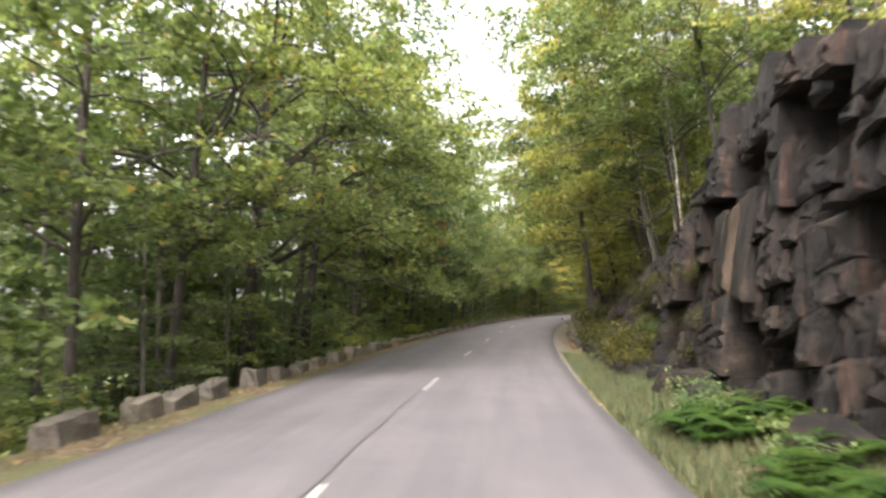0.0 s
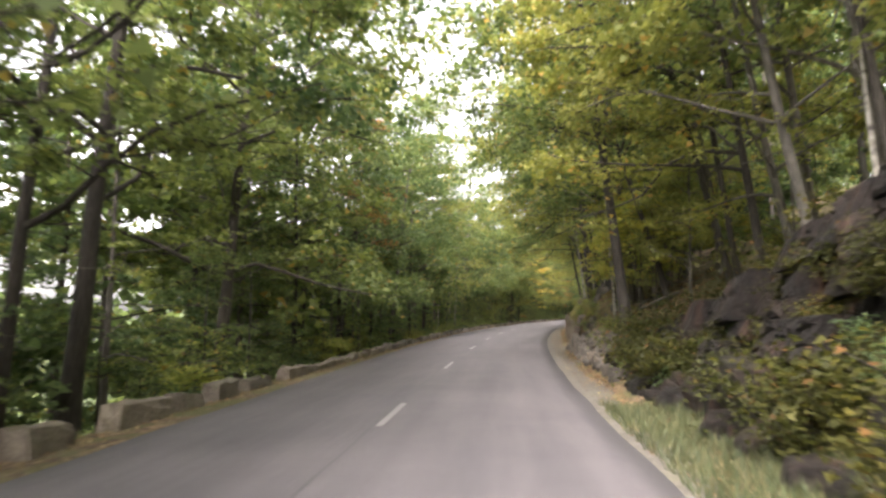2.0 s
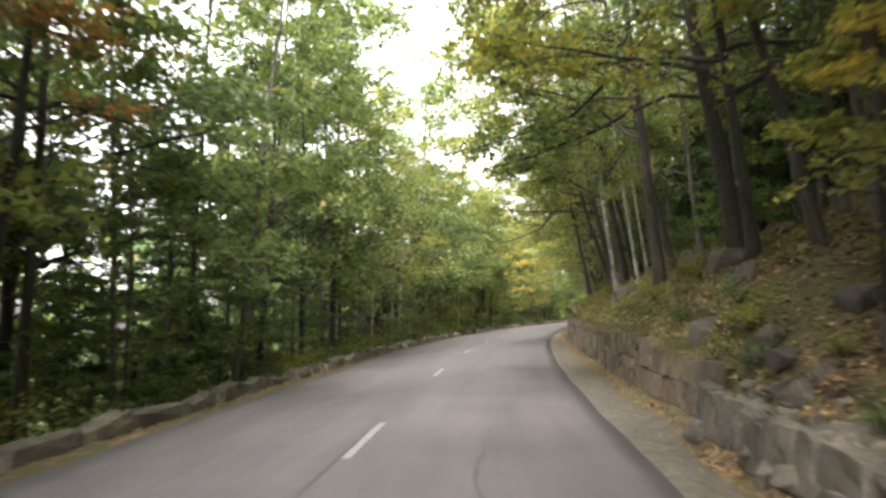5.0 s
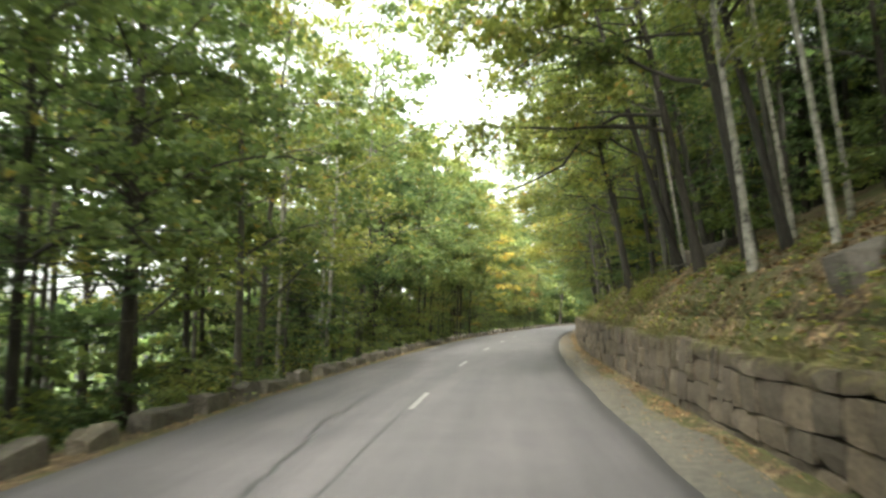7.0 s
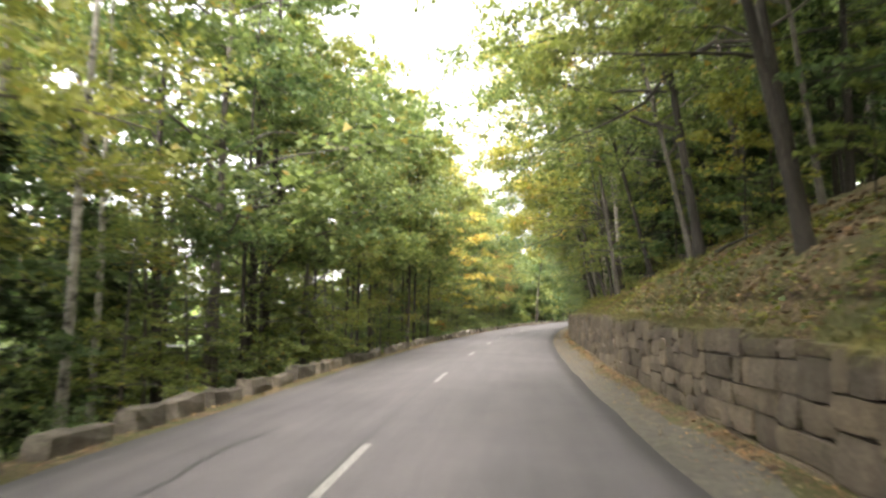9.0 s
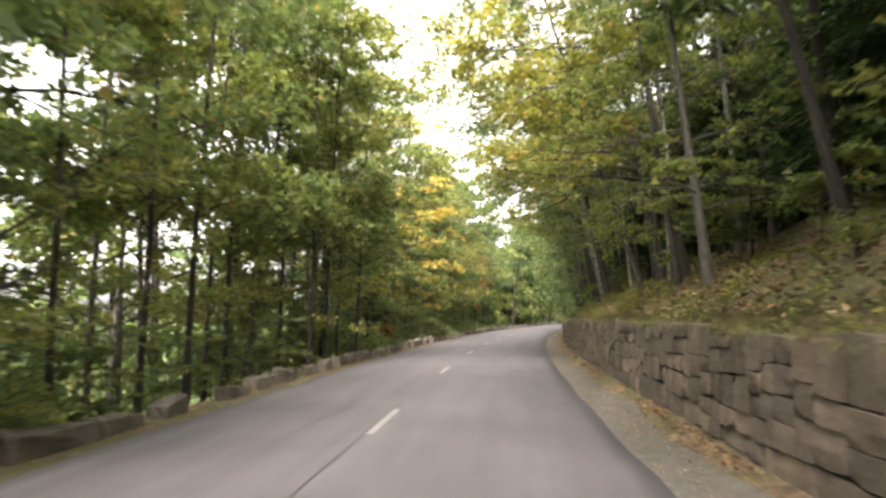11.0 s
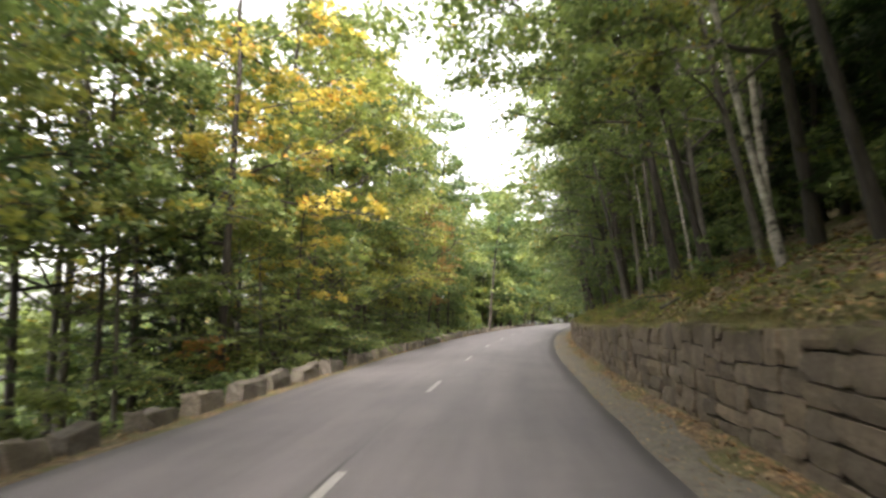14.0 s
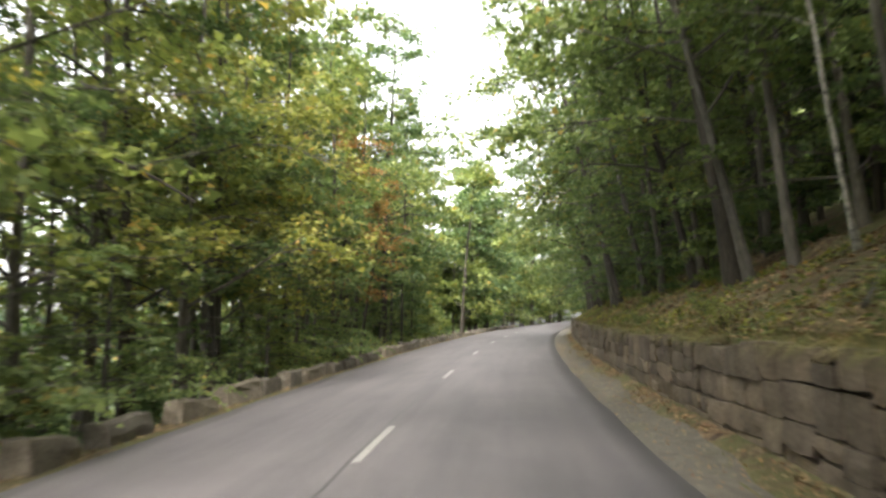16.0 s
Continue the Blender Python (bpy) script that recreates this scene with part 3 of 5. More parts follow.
# ---- ground and road ----
ss = np.concatenate([np.arange(-150, -20, 6.0), np.arange(-20, 230, 0.7), np.arange(230, 420, 3.0), np.arange(420, 660, 15.0)])
us = np.concatenate([[-800, -400, -200, -110, -70, -50, -38], np.arange(-30, -9, 1.5), np.arange(-9, -3.8, 0.4), [-3.75, -2.5, 0, 2.5, 3.75],
                     np.arange(4.0, 5.0, 0.2), np.arange(5.0, 5.4, 0.05), np.arange(5.4, 9, 0.3), np.arange(9, 22, 1.2), [25, 30, 38, 50, 70, 110, 180, 300, 480]])
ground = tagged(new("ground", sheet("ground", ss, us, ground_h, FLOOR)), "forest floor with soil, moss and fallen leaves", "ground", kind="structure")
ground.data.materials.append(HILLSIDE)
far_out = np.tile(np.abs((us[1:] + us[:-1]) / 2) > 34, len(ss) - 1).astype(np.int32)
ground.data.polygons.foreach_set("material_index", far_out)


road_s = np.arange(-150, 640, 1.5)
road_u = np.concatenate([[-1.0], np.linspace(-0.99, 0.99, 17), [1.0]])
S, V = np.meshgrid(road_s, road_u, indexing="ij")
ragged = 0.025 * np.sin(S * 0.9 + V * 3) + 0.012 * np.sin(S * 1.7 + V)
U2 = drift(S) + np.where(V < 0, (drift(S) - left_edge(S)) * V, (right_edge(S) - drift(S)) * V) + np.where(np.abs(V) > 0.95, ragged, 0)
U = V * 3.67
H = -0.033 * np.abs(U2 - drift(S)) - np.where(np.abs(V) > 0.995, 0.10, 0)
road = tagged(new("road", mesh_of("road", at(S, U2, H).reshape(-1, 3), grid_faces(len(road_s), len(road_u))[:, ::-1], ASPHALT, True, np.stack([U.ravel(), S.ravel()], -1))),
              "worn pale grey asphalt road with tarred cracks", "road", kind="structure")
for k in range(-4, 30):
    a = 16.75 + 12.03 * k
    q = np.linspace(a, a + 2.98, 5)
    S, U = np.meshgrid(q, np.array([-0.058, -0.053, 0.053, 0.058]), indexing="ij")
    H = np.where(np.abs(U) > 0.055, -0.002, 0.006) - 0.033 * np.abs(U)
    child("lane_dash", mesh_of("lane_dash", at(S, U + drift(S), H).reshape(-1, 3), grid_faces(5, 4)[:, ::-1], PAINT), road, "worn white painted dash")
q = np.arange(-60, 300, 0.6)
S, U = np.meshgrid(q, np.array([-0.02, 0.02]), indexing="ij")
child("middle_seam", mesh_of("middle_seam", at(S, U + drift(S) - 0.085 + 0.012 * np.sin(S * 1.7), -0.0005 + 0 * S).reshape(-1, 3), grid_faces(len(q), 2)[:, ::-1], SEAM), road, "dark tarred seam along the middle")


for line in ([(58.0, -0.55), (64.0, -0.75), (70.0, -1.0), (76.0, -1.45), (82.0, -1.55), (88.0, -2.0), (94.0, -1.9)], [(36.0, 1.15), (40.0, 1.3), (44.0, 1.3), (50.0, 1.5), (56.0, 1.6)], [(112.0, -1.2), (116.0, -1.0), (121.0, -1.3)]):
    q = np.arange(line[0][0], line[-1][0], 0.15)
    mid = np.interp(q, [a for a, _ in line], [b for _, b in line]) + 0.03 * np.sin(q * 1.9) + 0.02 * np.sin(q * 5.3 + 1) + 0.035 * np.tanh(6 * np.sin(q * 1.15))
    half = (0.03 if 50 < line[0][0] < 100 else 0.012) + 0.016 * np.sin(q * 3.1) ** 2
    U = np.stack([mid - half, mid + half], -1)
    S = np.repeat(q[:, None], 2, 1)
    child("tarred_crack", mesh_of("tarred_crack", at(S, U, -0.033 * np.abs(U - drift(S)) + 0.003).reshape(-1, 3), grid_faces(len(q), 2)[:, ::-1], SEAM), road, "wandering tarred crack")

q = np.arange(22, 300, 0.7)
S, T = np.meshgrid(q, np.linspace(0, 1, 7), indexing="ij")
edge = 4.42 + 0.10 * np.sin(S * 0.7) + 0.05 * np.sin(S * 2.3) + (wall_u(S) - 4.8) * 0.8
U = right_edge(S) - 0.05 + (edge - right_edge(S) + 0.05) * T
tagged(new("gutter", mesh_of("gutter", at(S, U, ground_h(S, U) + 0.03 * np.sin(np.pi * np.clip(T * 1.15, 0, 1)) + 0.004).reshape(-1, 3), grid_faces(len(q), 7)[:, ::-1], GRAVEL, True)),
       "grey gravel gutter with moss beside the road", "gutter", kind="structure")

# ---- guard stones along the drop ----
guards = [(10.1, 11.65), (12.7, 13.9), (15.7, 17.0), (18.5, 19.7), (20.3, 21.7), (22.3, 23.5), (24.0, 25.7), (26.6, 28.2), (29.2, 31.5), (31.8, 33.2), (33.4, 35.3), (35.8, 37.9), (38.8, 40.5),
          (71.2, 72.4), (73.0, 74.1), (74.8, 77.0), (80.9, 82.9), (83.9, 85.4), (86.5, 89.2), (89.4, 90.9), (91.3, 93.5), (93.7, 95.2), (97.1, 98.8), (99.2, 101.3), (115.5, 117.0), (118.6, 120.1), (120.9, 122.7), (123.2, 124.9), (125.6, 127.7), (128.2, 129.5), (130.6, 133.0), (132.7, 135.3), (135.7, 138.2), (137.85, 140.4), (140.6, 141.8), (141.95, 143.0), (144.0, 146.0), (146.3, 148.2), (148.6, 150.8),
          (151.3, 153.5), (154.1, 156.6), (157.0, 159.6), (161.0, 162.7), (163.3, 165.5), (165.9, 168.1), (168.5, 170.9)]
rng = np.random.default_rng(5)
row, s = [], -12.0
for a, b in guards + [(260.0, 261.0)]:
    while s + 1.0 < a - 0.25:
        l = min(rng.uniform(1.1, 2.2), a - 0.25 - s)
        row.append((s, s + l))
        s += l + (rng.uniform(0.1, 0.45) if s > 40 else rng.uniform(0.5, 1.0))
    row.append((a + (0.4 if b - a > 1.3 else 0.2), b))
    s = b + 0.4
blocks = []
for i in range(9):
    l = (0.95, 1.1, 1.25, 1.5, 1.8, 2.0, 2.2, 1.35, 1.0)[i]
    ob = tagged(new("guard_stone", mesh_from(hewn_block(40 + i, l, 0.46, 0.58), "guard_stone", GUARD_STONE)), "rough grey granite guard stone at the road's edge", "guard stone", "guard stones along the road")
    blocks.append((l, Kind(ob)))
for i, (a, b) in enumerate(row):
    l, kind = min(blocks, key=lambda e: abs(e[0] - (b - a)) + rng.uniform(0, 0.25))
    m = (a + b) / 2
    u = -4.42 + rng.normal(0, 0.05) + 0.06 * smooth(110, 120, m)
    p = at(m, u, -0.46 + rng.uniform(-0.07, 0.05) + 0.06 * smooth(140, 155, m) - 0.07 * smooth(36, 42, m) * (1 - smooth(70, 78, m)))
    ob = kind.put(p, heading(m) + np.pi / 2 + rng.normal(0, 0.05) + (np.pi if rng.random() < 0.5 else 0), 1.0, (rng.normal(0, 0.03), rng.normal(0, 0.03)))
    ob.scale.x = (b - a) / l

# ---- retaining wall ----
def settle(s, h):
    """How the joints wander up and down along the wall."""
    return 0.024 * np.sin(s * 0.9 + h * 2.2) + 0.010 * np.sin(s * 2.3 + h * 5 + 1.0)


def wall_stone(s0, s1, h0, h1, top, rng):
    """One stone of the wall, fitted close to the next, its face split rough and flat."""
    front = rng.normal(0, 0.016)
    turn, pitch = rng.normal(0, 0.014), rng.normal(0, 0.012)
    slit = rng.uniform(0.02, 0.055) if rng.random() < 0.36 else 0.0
    end = rng.integers(2)
    chip = rng.uniform(0.0, 0.05, 4)
    v = []
    for j, q in enumerate((0, 0.5, 1)):
        for i, r in enumerate((0, 0.5, 1)):
            rim = (i != 1) + (j != 1)
            c = chip[(i // 2) + 2 * (j // 2)] if rim == 2 else 0.0
            s = s0 + 0.002 + (s1 - s0 - 0.004) * r + (1 - r * 2) * c * 0.7
            h = h0 + 0.006 + (h1 - h0 - 0.012) * q + (1 - q * 2) * c * 0.5
            h += settle(s, h) * (1 if top > h1 + 0.02 or j < 2 else 0.5)
            if j == 0:
                h += slit * (r if end else 1 - r)
            v.append((s, h, front + turn * (r * 2 - 1) + pitch * (q * 2 - 1) + (0.0, 0.008, 0.024)[rim] + rng.normal(0, 0.006)))
    ring = [0, 1, 2, 5, 8, 7, 6, 3]
    faces = [(0, 1, 4, 3), (1, 2, 5, 4), (3, 4, 7, 6), (4, 5, 8, 7)]
    for k in ring:
        s, h, d = v[k]
        v.append((s, h, 0.27))
    for k in range(8):
        faces.append((ring[(k + 1) % 8], ring[k], 9 + k, 9 + (k + 1) % 8))
    v = np.array(v)
    return at(v[:, 0], wall_u(v[:, 0]) + v[:, 2], v[:, 1]), faces


rng = np.random.default_rng(17)
WALL_ENDS = (55.5, 88.0, 120.0, 152.0, 186.0, 240.0)
for w in range(5):
    s_lo, s_hi = WALL_ENDS[w], WALL_ENDS[w + 1]
    wall = tagged(new("retaining_wall_%d" % (w + 1)), "dry-laid brown granite retaining wall below the slope", "retaining wall", kind="structure")
    q = np.arange(s_lo, s_hi + 0.3, 0.5)
    S, T = np.meshgrid(q, np.linspace(0, 1, 3), indexing="ij")
    # a dark sheet behind the stones closes the gaps between them
    child("wall_core", mesh_of("wall_core", at(S, wall_u(S) + 0.12, -0.4 + T * (wall_h(S) + 0.3)).reshape(-1, 3), grid_faces(len(q), 3), BACKING), wall, "dark backing sheet behind the stones")
    coarse = 1.0 if s_lo < 180 else 1.5
    # stones of many sizes laid always on the lowest place so far
    line = [(s_lo, s_hi, -0.36)]
    while line:
        k = min(range(len(line)), key=lambda i: (round(line[i][2], 2), line[i][0]))
        a, b, h = line.pop(k)
        top = float(wall_h((a + b) / 2))
        if h > top - 0.08:
            continue
        l = coarse * rng.choice([rng.uniform(0.45, 0.75), rng.uniform(0.75, 1.2), rng.uniform(1.2, 1.7)], p=[0.32, 0.45, 0.23])
        if b - a < l + 0.33:
            l = b - a
        if l > 1.9 * coarse:
            l = l / 2
        rise = (rng.uniform(0.31, 0.52) if l > 0.6 else rng.uniform(0.25, 0.42)) * (1.0 if w == 0 else 0.9)
        if k > 0 and 0.2 < line[k - 1][2] - h < 0.6 and rng.random() < 0.6:
            rise = line[k - 1][2] - h
        top = float(wall_h(a + l / 2)) + 0.05 * np.sin(a * 0.83) + 0.03 * np.sin(a * 2.1 + 1)
        if h + rise > top - 0.17:
            rise = max(top - h, 0.1)
        v, f = wall_stone(a, a + l, h, h + rise, top, rng)
        child("stone", mesh_of("wall_stone", v, f, WALL_STONE), wall)
        line.insert(k, (a, a + l, h + rise))
        if a + l < b - 0.01:
            line.insert(k + 1, (a + l, b, h))

# ---- the cliff ----
cliff = tagged(new("cliff"), "dark fractured rock face with rust stains", "cliff", kind="structure")
rng = np.random.default_rng(23)
q, r = np.arange(-30, 42.1, 0.4), np.linspace(0, 1, 22)
S, T = np.meshgrid(q, r, indexing="ij")
HH = -0.3 + T * (cliff_h(S) + 0.1)
U = 7.35 + HH * 0.13 + (0.3 * HH - 0.65) * smooth(21, 29, S) + 0.1 * np.sin(S * 2 + HH * 3) + rng.normal(0, 0.05, S.shape)
HH[:, -1] += 0.12
U[:, -1] += 2.2 - 0.9 * smooth(21, 29, q)
child("rock_core", mesh_of("rock_core", at(S, U, HH).reshape(-1, 3), grid_faces(len(q), 22), CLIFF_ROCK), cliff)


def cut(poly, point, normal):
    """The part of a convex outline that lies behind a line."""
    out = []
    for k in range(len(poly)):
        a, b = poly[k], poly[(k + 1) % len(poly)]
        da, db = np.dot(a - point, normal), np.dot(b - point, normal)
        if da <= 0:
            out.append(a)
        if da * db < 0:
            out.append(a + (b - a) * da / (da - db))
    return np.array(out)


def fractured(poly, depth, rng, pieces):
    """Splits an outline of the rock face along nearly level and nearly upright cracks; every split sets one side back."""
    size = poly.max(0) - poly.min(0)
    mid = poly.mean(0)
    area = size[0] * size[1]
    limit = (0.3 if mid[1] < 1.3 or mid[0] > 21 else 0.6) * rng.choice([0.5, 1.0, 2.2], p=[0.3, 0.4, 0.3])
    if area < limit or min(size) < 0.25:
        pieces.append((poly, depth))
        return
    upright = size[0] * rng.uniform(0.75, 1.3) > size[1] * 1.05
    turn = rng.normal(0, 0.1) + (0.0 if upright else np.pi / 2 - 0.12)
    normal = np.array([np.cos(turn), np.sin(turn)])
    point = mid + (rng.uniform(-0.22, 0.22, 2)) * size
    step = rng.normal(0, 0.09 + 0.06 * min(area, 3.0))
    for sign in (1, -1):
        half = cut(poly, point, normal * sign)
        if len(half) > 2:
            fractured(half, depth + step * sign * 0.5, rng, pieces)


def cliff_rock(poly, out, rng):
    """One block of the broken face: an angular outline with a worn rim and a slanting, uneven front."""
    mid = poly.mean(0)
    tilt = rng.normal(0, 0.07, 2)
    low = float(smooth(21, 29, mid[0]))
    edges = []
    for k in range(len(poly)):
        a, b = poly[k], poly[(k + 1) % len(poly)]
        edges += [a, a + (b - a) * rng.uniform(0.35, 0.65)]
    edges = np.array(edges)
    edges += (mid - edges) * 0.012
    n = len(edges)
    shrink = np.clip(0.1 / (np.linalg.norm(edges - mid, axis=1) + 1e-6), 0.04, 0.3)[:, None]
    rings = [(edges, -1.1, 0.0), (edges, -rng.uniform(0.03, 0.08), 0.0), (edges + (mid - edges) * shrink, 0.0, 0.012), (edges + (mid - edges) * 0.55, 0.0, 0.035)]
    verts = []
    for ring, lift, rough in rings:
        d = out + lift + (ring - mid) @ tilt * (lift > -1) + rng.normal(0, 1, n) * rough
        for (s, h), e in zip(ring, d):
            verts.append((s, 6.42 + 0.13 * h + (0.3 * h - 0.65) * low - e, h))
    verts.append((mid[0], 6.42 + 0.13 * mid[1] + (0.3 * mid[1] - 0.65) * low - out - rng.normal(0, 0.03), mid[1]))
    faces = []
    for r in range(3):
        for k in range(n):
            faces.append((r * n + k, r * n + (k + 1) % n, (r + 1) * n + (k + 1) % n, (r + 1) * n + k))
    faces += [(3 * n + k, 3 * n + (k + 1) % n, 4 * n) for k in range(n)]
    v = np.array(verts)
    return at(v[:, 0], v[:, 1], v[:, 2]), faces


pieces = []
for a in np.arange(-26, 41, 3.35):
    fractured(np.array([(a, -0.4), (a + 3.35, -0.4), (a + 3.35, 7.6), (a, 7.6)]), 0.1 + 0.12 * np.sin(a * 0.7), rng, pieces)
for poly, out in pieces:
    s, h = poly.mean(0)
    if h > float(cliff_h(s)) + 0.15 * np.sin(s * 3):
        continue
    if 15.7 < s < 17.1 and 1.95 < h < 3.85:
        continue
    if (11.6 < s < 13.4 and 3.0 < h < 5.0) or (17.2 < s < 19.6 and 1.5 < h < 2.5):
        out -= 0.75
    if 11.0 < s < 20.0 and 5.0 <= h < 5.9:
        out += 0.25
    if 12.0 < s < 15.8 and 1.6 < h < 4.0:
        out = float(np.clip(out, 0.22, 0.42))
    v, f = cliff_rock(poly, float(np.clip(out * 1.25, -0.9, 0.6)), rng)
    child("rock", mesh_of("cliff_rock", v, f, CLIFF_ROCK), cliff)
# the tall slabs with the tan stripe
for a, b, c, d, out, mat, label in ((15.75, 16.08, 2.0, 3.8, 0.6, TAN_ROCK, "rust-stained tan slab"), (16.08, 17.15, 2.1, 3.75, 0.5, CLIFF_ROCK, ""), (14.75, 15.74, 1.85, 3.95, 0.56, CLIFF_ROCK, ""), (17.15, 18.0, 2.0, 3.8, 0.42, CLIFF_ROCK, ""), (15.5, 17.3, 1.6, 2.02, 0.1, CLIFF_ROCK, ""), (15.5, 17.3, 3.75, 4.2, 0.15, CLIFF_ROCK, "")):
    v, f = cliff_rock(np.array([(a, c), (b, c + 0.08), (b + 0.05, d), (a + 0.03, d + 0.06)]), out, rng)
    child("rock", mesh_of("cliff_slab", v, f, mat), cliff, label)

boulders = [Kind(tagged(new("boulder", mesh_from(lump(330 + i, 24, (1.1, 1.0, 0.85)), "boulder", CLIFF_ROCK)), "dark fallen boulder at the foot of the cliff", "boulder", "boulders below the cliff")) for i in range(5)]
for i in range(62):
    s = rng.uniform(9, 41)
    k = rng.uniform(0.3, 0.85)
    boulders[i % 5].put(on_ground(s, (5.45 if s < 22 else 5.0) + abs(rng.normal(0.15, 0.4)), 0.15 * k), rng.uniform(0, 6.28), k, (rng.uniform(-0.3, 0.3), rng.uniform(-0.3, 0.3)))
for s, u, k in ((29.3, 5.7, 1.35), (32.0, 5.9, 0.9), (25.2, 6.0, 1.0)):
    boulders[int(s) % 5].put(on_ground(s, u, 0.3), s, k, (0.1, 0.1), "grey upright boulder fallen from the cliff", 1.25)

# ---- loose rocks on the bank ----
rocks = [Kind(tagged(new("rock", mesh_from(lump(300 + i, 20, (1.2, 0.9, 0.75)), "rock", RUBBLE)), "grey mossy broken rock on the leafy bank", "rock", "rocks on the bank")) for i in range(7)]
for i in range(130):
    s = rng.uniform(20, 58)
    lowest = 4.75 if s > 33 else 5.4
    u = lowest + abs(rng.normal(0, 0.9))
    k = rng.uniform(0.18, 0.5) if rng.random() < 0.75 else rng.uniform(0.5, 1.0)
    if s < 38:
        boulders[i % 5].put(on_ground(s, u, 0.12 * k), rng.uniform(0, 6.28), k, (rng.uniform(-0.4, 0.4), rng.uniform(-0.4, 0.4)))
    else:
        rocks[i % 7].put(on_ground(s, u, 0.08 * k), rng.uniform(0, 6.28), k * 0.7, (rng.uniform(-0.4, 0.4), rng.uniform(-0.4, 0.4)))
# a loose pile of stones along the foot of the bank
for i in range(130):
    s, u = rng.uniform(40.5, 55.6), 4.5 + abs(rng.normal(0, 0.42))
    k = rng.uniform(0.18, 0.42)
    rocks[i % 7].put(on_ground(s, u, 0.12 * k + rng.uniform(0, 0.06) * (u < 5.1)), rng.uniform(0, 6.28), k, (rng.uniform(-0.5, 0.5), rng.uniform(-0.5, 0.5)))
for s, u, k in ((67.5, 7.4, 1.2), (88.0, 8.3, 1.6), (90.5, 8.0, 1.0), (61.0, 6.6, 1.0), (112.0, 8.6, 1.1)):
    rocks[int(s) % 7].put(on_ground(s, u, 0.05), s, k)

rocks[3].put(on_ground(72.9, 6.0, -0.12), 0.6, 1.15, (-0.35, 0.1), "broad grey boulder half sunk in the leafy slope")

# a low edge of rough upright stones that grows into the wall
edging = [(l, Kind(tagged(new("edging_stone", mesh_from(hewn_block(360 + i, l, 0.34, 0.62), "edging_stone", RUBBLE)), "rough upright stone edging the leafy bank", "edging stone", "edging stones of the bank"))) for i, l in enumerate((0.5, 0.7, 0.9, 1.1))]
s, laid = 44.2, []
while s < 55.4:
    l, kind = edging[len(laid) % 4]
    laid.append(s)
    m = s + l / 2
    kind.put(at(m, 4.64 + rng.normal(0, 0.03) + 0.06 * float(smooth(50, 56, m)), -0.36 + 0.028 * (m - 44) + rng.normal(0, 0.05)), heading(m) + np.pi / 2 + rng.normal(0, 0.07), 1.0, (rng.normal(0.03, 0.05), rng.normal(0, 0.05)))
    s += l * rng.uniform(0.98, 1.12)

# ---- the woods ----
G_OAK, G_WOOD, G_BIRCH, G_SAP = "oaks by the road", "trees of the roadside wood", "birches by the road", "saplings under the trees"
oaks = [tree("oak_tree", 1 + i, 15.5, (0.25, 0.22)[i], 3.6, 7.8, 11500, 0.19, 17, BARK, (GREEN, DEEP)[i], "broad green oak with a dark trunk and long crooked limbs", "tree", G_OAK, 0.13, 0.5, 0.3, 10, 0.26, stout=0.5, long=1.2, each=34) for i in range(2)]
reachers = [tree("oak_tree", 5 + i, 15.0, (0.16, 0.14)[i], (3.9, 3.7)[i], 8.2, 8800, 0.18, 17, BARK, (GREEN, LIME)[i], "oak with crooked limbs reaching out over the road", "tree", G_OAK, 0.12, 0.34, 0.3, 9, 0.24, stout=0.48, toward=0.6, long=1.05, each=36) for i in range(2)]
maples = [tree("maple_tree", 10 + i, (17.0, 16.0, 17.5)[i], (0.14, 0.115, 0.17)[i], (2.6, 3.4, 3.0)[i], 5.2, 6300, 0.21, 20, (BARK, BARK_PALE, BARK)[i], (GREEN, GREEN, DEEP)[i],
               "tall green maple with a slender grey trunk", "tree", G_WOOD, long=1.15) for i in range(3)]
limes = [tree("young_maple_tree", 15 + i, 14.5, 0.12, 2.4, 4.2, 6600, 0.165, 20, BARK_PALE, LIME, "yellow-green leafy maple turning towards autumn", "tree", G_WOOD, long=1.0) for i in range(2)]
birches = [tree("birch_tree", 20 + i, 15.0, (0.105, 0.068)[i], (3.6, 4.2)[i], 3.0, 5000, 0.14, 16, BARK_BIRCH, (LIME, GREEN)[i], ("white birch with peeling bark and light leaves", "thin white birch with small green leaves")[i], "tree", G_BIRCH, 0.14, 0.8, 0.32, stout=0.28) for i in range(2)]
poles = [tree("slender_tree", 25 + i, 16.0, 0.09, 4.4, 3.6, 4800, 0.215, 15, (BARK, BARK_PALE)[i], GREEN, "slender bare-stemmed tree with a high green crown", "tree", G_WOOD, 0.13, 0.6, 0.22) for i in range(2)]
beeches = [tree("beech_tree", 30 + i, (12.0, 14.5)[i], 0.14, 0.9, 4.8, 5600, 0.19, 24, BARK_PALE, (GREEN, DEEP)[i], "beech with flat layered sprays of green leaves", "tree", G_WOOD, 0.035, 0.14, 0.2, stout=0.25, long=1.3, each=40) for i in range(2)]
arches = [tree("arching_tree", 90 + i, 16.5, 0.11, 4.6, 7.0, 7800, 0.19, 20, BARK, (GREEN, LIME)[i], "slender tree arching out over the road", "tree", G_WOOD, 0.12, 0.4, 0.25, 8, 0.2, toward=0.45, long=1.1, each=34) for i in range(2)]
